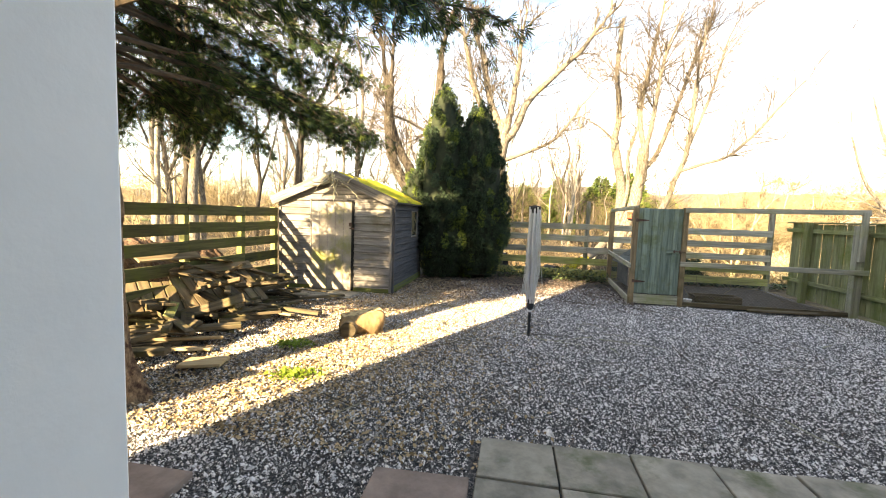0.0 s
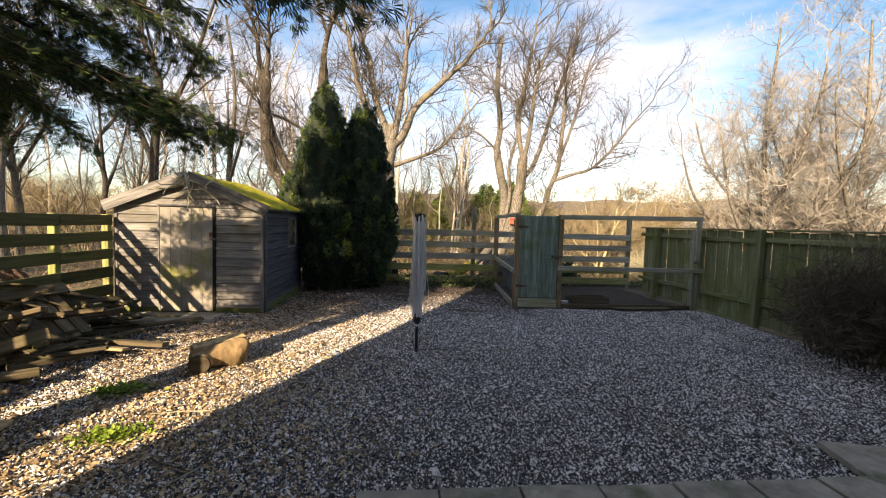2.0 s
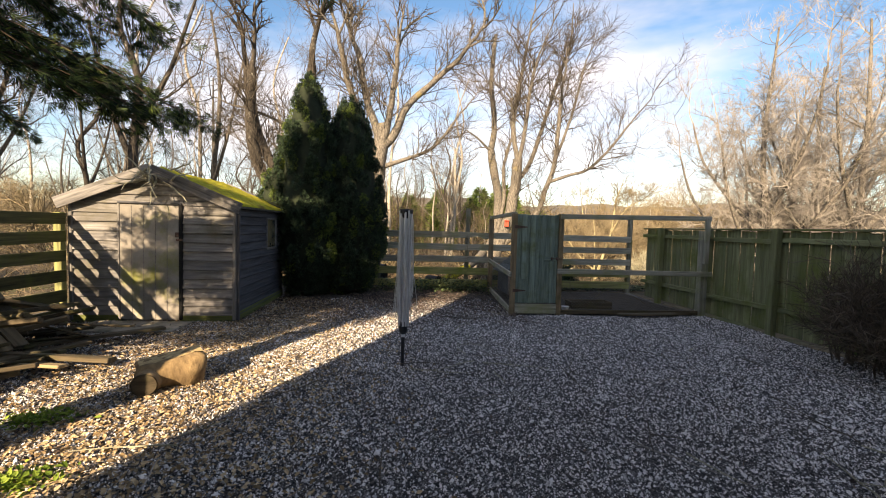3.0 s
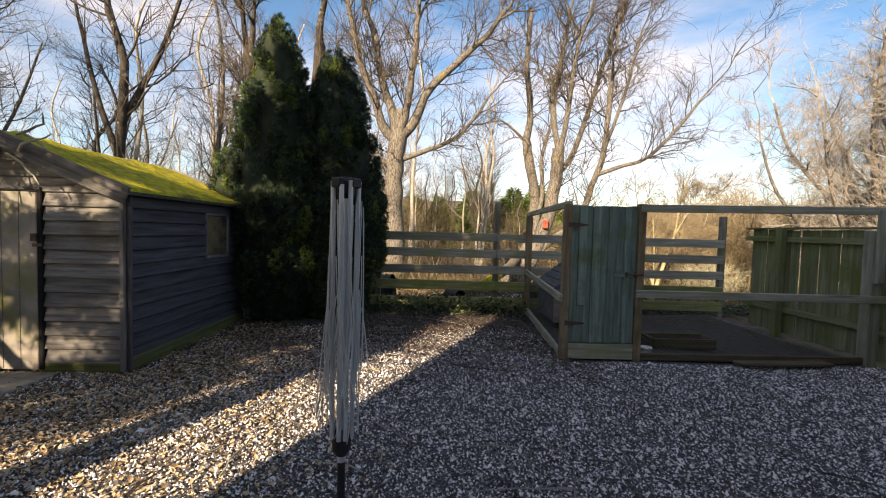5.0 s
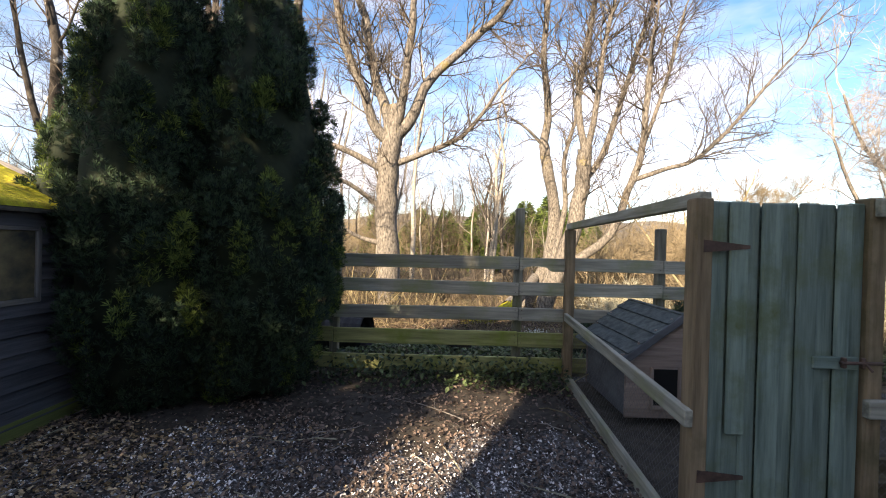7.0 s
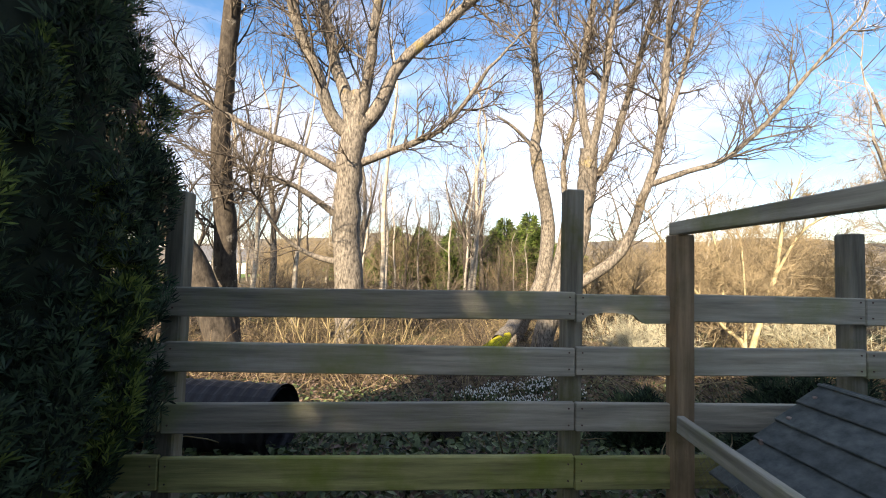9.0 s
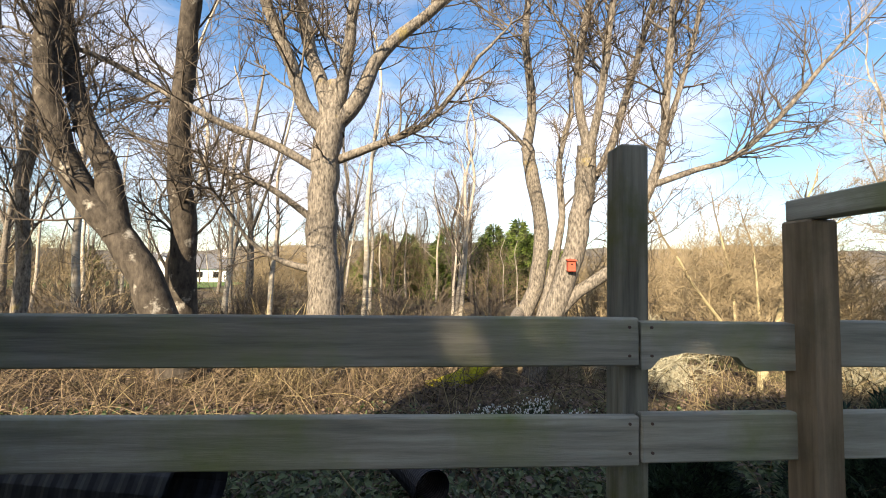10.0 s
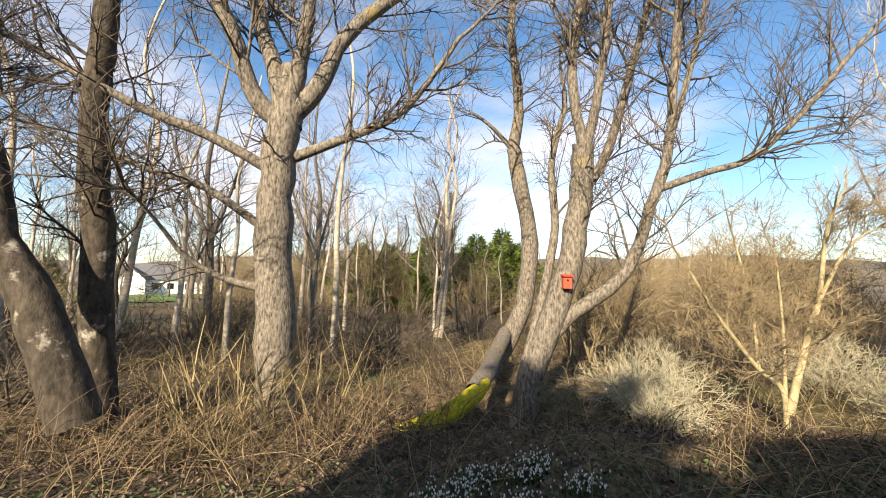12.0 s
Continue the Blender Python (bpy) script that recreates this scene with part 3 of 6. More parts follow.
def hen_run():
    run = thing("hen_run", PLOT.copy(), "timber hen run frame with chicken wire sides", "animal pen")
    gl, gr, fv, cr = 2.17, 3.0, 7.97, 5.72
    upright(run, "post", M_POST, gl, fv, -0.3, 1.75, 0.085, 0.09, "brown square gate post")
    upright(run, "post", M_POST, gr, fv, -0.3, 1.77, 0.085, 0.09, "brown square gate post")
    upright(run, "post", M_FENCE, cr, fv + 0.02, -0.3, 1.55, 0.13, 0.13)
    upright(run, "post", M_FENCE, cr - 0.02, fv - 0.075, 0.95, 1.78, 0.09, 0.05)
    upright(run, "post", M_POST, 2.345, 10.57, -0.3, 1.70, 0.10, 0.10)
    along(run, "rail", M_FENCE, (gr - 0.03, fv - 0.062, 1.72), (cr + 0.06, fv - 0.062, 1.77), 0.085, 0.035)
    along(run, "rail", M_FENCE, (gr - 0.06, fv - 0.065, 0.77), (cr + 0.1, fv - 0.08, 0.77), 0.085, 0.04, label="pale weathered middle rail")
    along(run, "rail", M_OLD, (gr + 0.04, fv, 0.045), (cr - 0.07, fv, 0.045), 0.08, 0.04)
    along(run, "rail", M_FENCE, (2.345, 10.62, 1.735), (gl - 0.0, fv - 0.04, 1.745), 0.07, 0.06)
    along(run, "rail", M_FENCE, (2.30, 10.50, 0.74), (gl - 0.06, fv - 0.06, 0.70), 0.085, 0.04)
    along(run, "rail", M_FENCE, (2.33, 10.45, 0.06), (gl - 0.02, fv + 0.05, 0.05), 0.12, 0.04)
    wire_panel(run, (2.36, 10.45), (gl, fv + 0.05), 0.1, 0.72)
    wire_panel(run, (gr + 0.05, fv - 0.03), (cr - 0.07, fv - 0.03), 0.08, 0.76)

    gate = thing("gate", at(gl + 0.045, fv - 0.012, 0), "green-stained boarded gate, closed, with sliding bolt", "gate")
    x0, width = 0.0, gr - gl - 0.09
    rng = random.Random(3)
    edges = [0.0, 0.085, 0.165, 0.24, 0.33, 0.415, 0.50, 0.60, 0.66, width]
    for k in range(len(edges) - 1):
        w = edges[k + 1] - edges[k]
        proud = 0.022 if k % 2 else 0.0
        bot = 0.20 if k != 1 else 0.62
        if k == 1:
            upright(gate, "board", M_GATE, edges[k] + w / 2, 0.012, 0.20, 1.74, w + 0.02, 0.018)
        upright(gate, "board", M_GATE, edges[k] + w / 2 + rng.uniform(-0.004, 0.004), -proud, bot, 1.745 - rng.uniform(0, 0.012), w + (0.012 if proud else 0.002), 0.02, lean=rng.uniform(-0.25, 0.25))
    g = Geo()
    g.box((width - 0.01, 0.006, 1.5), Matrix.Translation((width / 2, 0.0165, 0.97)), 0.001)
    part("backing_board", g, M_GATE, gate)
    along(gate, "kick_board", M_FENCE, (0.0, -0.014, 0.10), (width, -0.014, 0.10), 0.17, 0.03, label="pale weathered kick board")
    for z in (0.42, 1.5):
        along(gate, "brace", M_GATE, (0.01, 0.035, z), (width - 0.01, 0.035, z), 0.09, 0.035)
    along(gate, "strap", M_GATE, (width - 0.26, -0.03, 0.98), (width - 0.04, -0.03, 0.98), 0.06, 0.02)
    g = Geo()
    g.tube([(width - 0.14, -0.052, 0.985), (width + 0.06, -0.052, 0.985)], 0.008, 8, True)
    g.tube([(width - 0.02, -0.052, 0.985), (width - 0.02, -0.085, 0.955)], 0.006, 6, True)
    for x in (width - 0.12, width - 0.03):
        g.box((0.02, 0.02, 0.05), Matrix.Translation((x, -0.047, 0.985)))
    part("bolt", g, M_IRON, gate, "dark iron sliding bolt", smooth=False)
    for z in (0.42, 1.52):
        g = Geo()
        vs = [(-0.05, -0.03, z - 0.03), (-0.05, -0.03, z + 0.03), (0.17, -0.03, z + 0.008), (0.17, -0.03, z - 0.008)]
        g.add(vs + [(x, y - 0.006, zz) for x, y, zz in vs], [[0, 1, 2, 3], [7, 6, 5, 4], [0, 4, 5, 1], [1, 5, 6, 2], [2, 6, 7, 3], [3, 7, 4, 0]])
        part("hinge", g, M_IRON, gate, "rusty strap hinge")


hen_run()


def hen_house():
    coop = thing("hen_house", at(2.48, 9.42, 0.015), "small wooden hen house with grey shingled roof", "hen house")
    w, d, eave, apex, base = 0.92, 0.92, 0.56, 0.91, 0.08
    for x in (0.02, w - 0.02):
        me = board(d, eave - base, 0.02, M_COOPSIDE)
        piece("side_panel", me, coop, pose(x, d / 2, (eave + base) / 2, 0, 0, 90))
    k, z, h = 0, base, 0.105
    while z < apex - 0.05:
        top = min(z + h, apex)
        width = w if top <= eave else max(0.1, w * (apex - (z + top) / 2 + 0.02) / (apex - eave))
        for y in (0, d):
            along(coop, "front_board", M_COOP, (w / 2 - width / 2, y, (z + top) / 2), (w / 2 + width / 2, y, (z + top) / 2), top - z + 0.008, 0.022)
        z, k = top, k + 1
    g = Geo()
    g.box((0.22, 0.012, 0.30), Matrix.Translation((0.33, -0.018, 0.34)), 0.003)
    hatch = part("pop_hole", g, M_HOLE, coop, "square pop hole, its inner shade painted as a dark panel")
    for x in (0.215, 0.445):
        upright(coop, "hatch_frame", M_COOP, x, -0.024, 0.17, 0.51, 0.03, 0.025)
    along(coop, "hatch_frame", M_COOP, (0.2, -0.024, 0.17), (0.46, -0.024, 0.17), 0.03, 0.025)
    slope = math.atan2(apex - eave, w / 2)
    run_len = (w / 2 + 0.09) / math.cos(slope)
    for side in (-1, 1):
        rows = 5
        for r in range(rows):
            s0 = run_len * r / rows
            cx = w / 2 + side * (s0 + run_len / rows / 2) * math.cos(slope)
            cz = apex + 0.035 - (s0 + run_len / rows / 2) * math.sin(slope) + 0.004
            g = Geo()
            g.box((run_len / rows + 0.035, d + 0.1, 0.016), Matrix(), 0.003)
            part("shingle_course", g, M_SHINGLE, coop, m=Matrix.Translation((cx, d / 2, cz + 0.008)) @ Matrix.Rotation(side * (slope - 0.11), 4, "Y"))
    for side in (-1, 1):
        along(coop, "bargeboard", M_COOPSIDE, (w / 2, -0.045, apex + 0.02), (w / 2 + side * (w / 2 + 0.09), -0.045, apex + 0.02 - (w / 2 + 0.09) * math.tan(slope)), 0.06, 0.02)


hen_house()


def run_contents():
    g = Geo()
    prof = [(0.052, 0.0), (0.066, 0.088), (0.074, 0.095), (0.063, 0.092), (0.05, 0.014), (0.0, 0.014)]
    n = 20
    vs = [(r * math.cos(a * 2 * math.pi / n), r * math.sin(a * 2 * math.pi / n), z) for r, z in prof for a in range(n)]
    fs = [[k * n + a, k * n + (a + 1) % n, (k + 1) * n + (a + 1) % n, (k + 1) * n + a] for k in range(len(prof) - 1) for a in range(n)]
    g.add(vs, fs)
    solo("feeding_bowl", g, M_BOWL, "small white round tub standing on the soil", "bowl", smooth=True, m=at(3.2, 8.12, 0.02))
    box = thing("feed_trough", at(3.85, 8.42, 0.01), "low dark wooden trough on the soil", "trough")
    for y in (0, 0.3):
        along(box, "side_board", M_OLD, (-0.4, y, 0.07), (0.4, y, 0.07), 0.13, 0.03)
    for x in (-0.4, 0.4):
        along(box, "end_board", M_OLD, (x, 0.018, 0.07), (x, 0.282, 0.07), 0.13, 0.03)
    g = Geo()
    g.box((0.76, 0.27, 0.02), Matrix.Translation((0, 0.15, 0.03)))
    part("base", g, M_OLD, box)
    for k, (u, v, rz, L) in enumerate(((4.6, 7.82, 3, 1.1), (4.75, 8.02, -4, 0.9))):
        ob = new("loose_plank", board(L, 0.14, 0.03, M_OLD))
        ob.matrix_world = at(u, v, 0.03 + 0.012, 90, 0, rz)
        tagged(ob, "dark weathered plank lying on the ground", "plank", "planks by the run")


run_contents()


# ---- shed ----
def garden_shed():
    u0, u1, v0, v1, eave, apex = -4.36, -2.16, 7.26, 9.56, 1.67, 2.13
    shed = thing("garden_shed", at(u0, v0), "weathered grey overlap-board shed with mossy roof", "shed")
    w, d = u1 - u0, v1 - v0
    mid = w / 2
    rng = random.Random(11)
    # Added near-black box: the shed's unlit inside as a plain dark colour.
    g = Geo()
    g.box((w - 0.06, d - 0.06, eave - 0.06), Matrix.Translation((w / 2, d / 2, eave / 2 + 0.03)))
    part("inner_lining", g, M_HOLE, shed)
    door0, door1, door_top = 0.66, 1.44, 1.66
    h = 0.132

    def slanted(p, q, width, mat):
        ob = along(shed, "weatherboard", mat, p, q, width, 0.026)
        return ob
    z = 0.1
    while z < apex - 0.06:
        zc = z + h / 2
        zz = zc + rng.uniform(-0.006, 0.006)
        lift = 0.011
        span = [(0.0, w)] if z + h * 0.6 > eave else [(0.0, w)]
        if z + h > eave:
            half = (w / 2) * max(0.0, (apex - zc)) / (apex - eave)
            span = [(mid - half, mid + half)]
        if zc < door_top:
            span = [(0.0, door0 - 0.03), (door1 + 0.03, w)]
        for a, b in span:
            if b - a < 0.05:
                continue
            ob = slanted((a, -0.012, zz), (b, -0.012, zz + rng.uniform(-0.005, 0.005)), h + 0.026, M_SHED)
            ob.matrix_basis = ob.matrix_basis @ pose(0, 0, 0, -12, 0, 0)
        if z + h < eave + 0.03:
            # Side boards take the darker copy, so their shade is in the colour.
            for x, sgn, mat in ((w + 0.012, 1, M_SHED_SHADE), (-0.012, -1, M_SHED_SHADE)):
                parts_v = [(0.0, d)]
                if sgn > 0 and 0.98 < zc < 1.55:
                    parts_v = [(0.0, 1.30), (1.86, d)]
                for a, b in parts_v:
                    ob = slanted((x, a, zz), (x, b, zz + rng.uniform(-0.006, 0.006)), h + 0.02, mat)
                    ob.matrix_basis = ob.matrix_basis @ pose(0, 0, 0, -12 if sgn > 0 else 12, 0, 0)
        z += h
    for p, q in (((0, -0.02, 0.05), (door0, -0.02, 0.05)), ((door1, -0.02, 0.05), (w, -0.02, 0.05)), ((w + 0.022, 0, 0.07), (w + 0.022, d, 0.07))):
        along(shed, "base_board", M_SHEDBASE, p, q, 0.14, 0.03, label="moss-green base board")
    for x, y in ((0.01, -0.03), (w - 0.01, -0.03), (w + 0.03, 0.0)):
        upright(shed, "corner_trim", M_SHED if y < -0.01 else M_SHED_SHADE, x, y, 0.02, eave - 0.02, 0.05, 0.03)
    # door
    g = Geo()
    g.box((door1 - door0, 0.035, door_top - 0.03), Matrix.Translation(((door0 + door1) / 2, -0.035, door_top / 2 + 0.015)), 0.006)
    door = part("door", g, M_DOOR, shed, "pale boarded shed door, shut, green at the foot")
    g = Geo()
    for k in range(1, 5):
        x = door0 + (door1 - door0) * k / 5
        g.box((0.006, 0.006, door_top - 0.06), Matrix.Translation((x, -0.0535, door_top / 2 + 0.015)), 0.001)
    part("groove", g, M_SHED, door)
    # Right strip is near black: the door gap's shade is put into its colour.
    upright(shed, "door_frame", M_HOLE, door1 + 0.02, -0.03, 0.03, door_top + 0.02, 0.05, 0.04)
    upright(shed, "door_frame", M_SHED, door0 - 0.02, -0.03, 0.03, door_top + 0.02, 0.03, 0.04)
    along(shed, "door_frame", M_SHED_SHADE, (door0 - 0.03, -0.035, door_top + 0.03), (door1 + 0.04, -0.035, door_top + 0.03), 0.025, 0.05)
    g = Geo()
    g.box((0.05, 0.02, 0.07), Matrix.Translation((door1 - 0.02, -0.06, 1.25)))
    g.box((0.09, 0.012, 0.03), Matrix.Translation((door1 + 0.01, -0.058, 1.18)))
    part("latch", g, M_IRON, door, "dark iron hasp")
    # window
    g = Geo()
    g.box((0.012, 0.50, 0.50), Matrix.Translation((w + 0.01, 1.58, 1.27)), 0.002)
    window = part("window", g, M_GLASS, shed, "small shed window pane with a painted yellowish reflection")
    for p, q in (((w + 0.022, 1.3, 1.54), (w + 0.022, 1.86, 1.54)), ((w + 0.022, 1.3, 1.0), (w + 0.022, 1.86, 1.0))):
        along(window, "frame", M_SHED, p, q, 0.04, 0.03)
    for y in (1.31, 1.85):
        upright(window, "frame", M_SHED, w + 0.022, y, 0.98, 1.56, 0.03, 0.04)
    # roof
    slope = math.atan2(apex - eave, w / 2)
    over = 0.11
    length = (w / 2 + over) / math.cos(slope)
    for side in (-1, 1):
        nx, ny = 34, 44
        g = Geo()
        vs = []
        for j in range(ny + 1):
            for i in range(nx + 1):
                s, y = length * i / nx, -0.10 + (d + 0.2) * j / ny
                lump = 0.035 * noise.noise(Vector((s * 4, y * 4, side * 3.0))) + 0.02 * noise.noise(Vector((s * 11, y * 11, 4)))
                edge = min(i, nx - i, j, ny - j)
                t = (0.03 + max(0.0, lump) * (1.0 if side > 0 else 0.2)) if edge > 0 else 0.008
                x = s * math.cos(slope) + t * math.sin(slope)
                vs.append((mid + side * x, y, apex + 0.055 - s * math.sin(slope) + t * math.cos(slope)))
        fs = [[j * (nx + 1) + i, j * (nx + 1) + i + 1, (j + 1) * (nx + 1) + i + 1, (j + 1) * (nx + 1) + i] for j in range(ny) for i in range(nx)]
        g.add(vs, fs)
        roof = part("roof", g, M_MOSS, shed, "felt roof thick with yellow-green moss", smooth=True)
        g = Geo()
        g.box((length, d + 0.26, 0.03), Matrix.Translation((mid + side * (length / 2) * math.cos(slope), d / 2, apex + 0.04 - (length / 2) * math.sin(slope))) @ Matrix.Rotation(side * slope, 4, "Y"), 0.004)
        part("roof_deck", g, M_FELT, shed)
        for y in (-0.135, d + 0.135):
            along(shed, "bargeboard", M_SHED, (mid, y, apex + 0.02), (mid + side * (w / 2 + over), y, apex + 0.02 - (w / 2 + over) * math.tan(slope)), 0.16, 0.022, label="wide pale grey bargeboard")
    # dead climber twigs over the gable
    g = Geo()
    rng2 = random.Random(4)
    for k in range(16):
        p = Vector((mid + rng2.uniform(-0.15, 0.35), -0.16, apex - rng2.uniform(-0.05, 0.22)))
        pts = [p.copy()]
        d2 = Vector((rng2.uniform(-1, 1), rng2.uniform(-0.5, 0.1), rng2.uniform(-0.6, 0.8))).normalized()
        for q in range(5):
            d2 = (d2 + Vector((rng2.uniform(-0.6, 0.6), rng2.uniform(-0.3, 0.1), rng2.uniform(-0.7, 0.4)))).normalized()
            p = p + d2 * 0.09
            pts.append(p.copy())
        g.tube(pts, np.linspace(0.014, 0.005, 6), 5)
    solo("dead_climber", g, M_FROST, "dry dead climber stems over the shed gable", "climber", "stuff", m=at(u0, v0))


garden_shed()
g = Geo()
g.box((1.3, 0.6, 0.05), bev=0.01)
solo("door_step", g, M_SLAB, "worn concrete step slab before the shed door", "step", m=at(-3.35, 6.88, 0.0))


# ---- rotary dryer ----
def rotary_dryer():
    dryer = thing("rotary_dryer", pose(1.132, 5.2, 0, 0, 0, 20), "folded galvanised rotary clothes dryer in the gravel", "clothes dryer")
    g = Geo()
    g.tube([(0, 0, -0.1), (0, 0, 0.2), (0, 0, 0.38)], 0.019, 12, True)
    part("ground_tube", g, M_BLACK, dryer, "black ground socket tube")
    g = Geo()
    g.tube([(0, 0, 0.3), (0, 0, 1.0), (0, 0, 1.62)], 0.022, 14, True)
    part("pole", g, M_STEEL, dryer, smooth=False)
    g = Geo()
    g.tube([(0, 0, 0.33), (0, 0, 0.36), (0, 0, 0.43), (0, 0, 0.46)], [0.026, 0.045, 0.045, 0.03], 14, True)
    part("collar", g, M_BLACK, dryer, "black plastic lower collar")
    g = Geo()
    g.tube([(0, 0, 1.55), (0, 0, 1.57), (0, 0, 1.63), (0, 0, 1.65)], [0.03, 0.04, 0.04, 0.025], 14, True)
    part("top_hub", g, M_BLACK, dryer, "black plastic hub")
    rng = random.Random(8)
    for k in range(4):
        a = k * math.pi / 2 + 0.5
        c, s = math.cos(a), math.sin(a)
        for lane in (-0.022, 0.022):
            p0 = Vector((c * 0.042 - s * lane, s * 0.042 + c * lane, 0.42))
            p1 = Vector((c * 0.055 - s * lane * 1.2, s * 0.055 + c * lane * 1.2, 1.61 + 0.02 * (k % 2)))
            g = Geo()
            g.tube([p0, (p0 + p1) / 2, p1], 0.0115, 8, True)
            part("arm", g, M_STEEL, dryer)
        g = Geo()
        g.box((0.03, 0.06, 0.045), Matrix.Translation((c * 0.055, s * 0.055, 1.62)) @ Matrix.Rotation(a, 4, "Z"), 0.006)
        part("arm_cap", g, M_BLACK, dryer)
    for k in range(24):
        a = rng.uniform(0, 2 * math.pi)
        r = rng.uniform(0.065, 0.088)
        top, low = rng.uniform(1.0, 1.55), rng.uniform(0.42, 0.85)
        bulge = rng.uniform(0.03, 0.08) if k % 3 == 0 else rng.uniform(0.0, 0.02)
        if k % 3 == 0:
            top, low = rng.uniform(0.95, 1.2), rng.uniform(0.5, 0.62)
        pts, swing = [], rng.uniform(0.5, 2.2) * rng.choice((-1, 1))
        for q in range(13):
            t = q / 12
            z = top + (low - top) * math.sin(math.pi * t)
            aa = a + (t - 0.5) * swing
            rr = r + bulge * math.sin(math.pi * t)
            pts.append((rr * math.cos(aa), rr * math.sin(aa), z))
        g = Geo()
        g.tube(pts, 0.0026, 5)
        part("washing_line", g, M_CORD, dryer)


rotary_dryer()


# ---- log, wood pile, slabs ----
def log_stump():
    stump = thing("log_stump", pose(-0.98, 5.06, 0, 0, 0, 24), "short knobbly log lying on the gravel, mossy on top", "log")
    n, rings = 26, 12
    body, moss = Geo(), []
    vs = []
    for j in range(rings):
        t = j / (rings - 1)
        for i in range(n):
            a = 2 * math.pi * i / n
            r = 0.15 + 0.03 * math.sin(t * 2.6) + 0.035 * noise.noise(Vector((math.cos(a) * 1.6, math.sin(a) * 1.6, t * 3)))
            z = 0.14 + r * math.sin(a)
            top = 0.225 + 0.06 * t + 0.012 * noise.noise(Vector((t * 7, a * 2, 3)))
            vs.append((-0.24 + 0.48 * t + 0.02 * math.sin(a * 3), r * 1.05 * math.cos(a), max(-0.01, min(z, top))))
    body.add(vs, [[j * n + i, (j + 1) * n + i, (j + 1) * n + (i + 1) % n, j * n + (i + 1) % n] for j in range(rings - 1) for i in range(n)])
    body.f.append([list(range(n)), list(range((rings - 1) * n, rings * n))[::-1]])
    part("bark", body, M_LOGBARK, stump, smooth=True)
    g = Geo()
    cells = [(i, j) for j in range(8) for i in range(6)]
    idx = {(i, j): j * 7 + i for j in range(9) for i in range(7)}
    g.add([(-0.235 + 0.47 * j / 8, -0.095 + 0.19 * i / 6 + 0.015 * math.sin(j * 2.1), 0.229 + 0.06 * j / 8 + 0.010 * noise.noise(Vector((i * 0.9, j * 0.9, 1)))) for j in range(9) for i in range(7)],
          [[idx[i, j], idx[i, j + 1], idx[i + 1, j + 1], idx[i + 1, j]] for i, j in cells])
    part("mossy_top", g, M_SAWN, stump, "pale yellowish split top face", smooth=True)
    g = Geo()
    g.tube([(-0.13, -0.04, 0.11), (-0.19, -0.16, 0.105), (-0.21, -0.225, 0.1)], [0.125, 0.1, 0.098], 18)
    stub = part("branch_stub", g, M_LOGBARK, stump, "short sawn branch stub", smooth=True)
    g = Geo()
    g.tube([(-0.207, -0.215, 0.1), (-0.211, -0.23, 0.1)], [0.096, 0.088], 18, True)
    part("sawn_face", g, M_OLD, stub, "dark weathered sawn face")


log_stump()


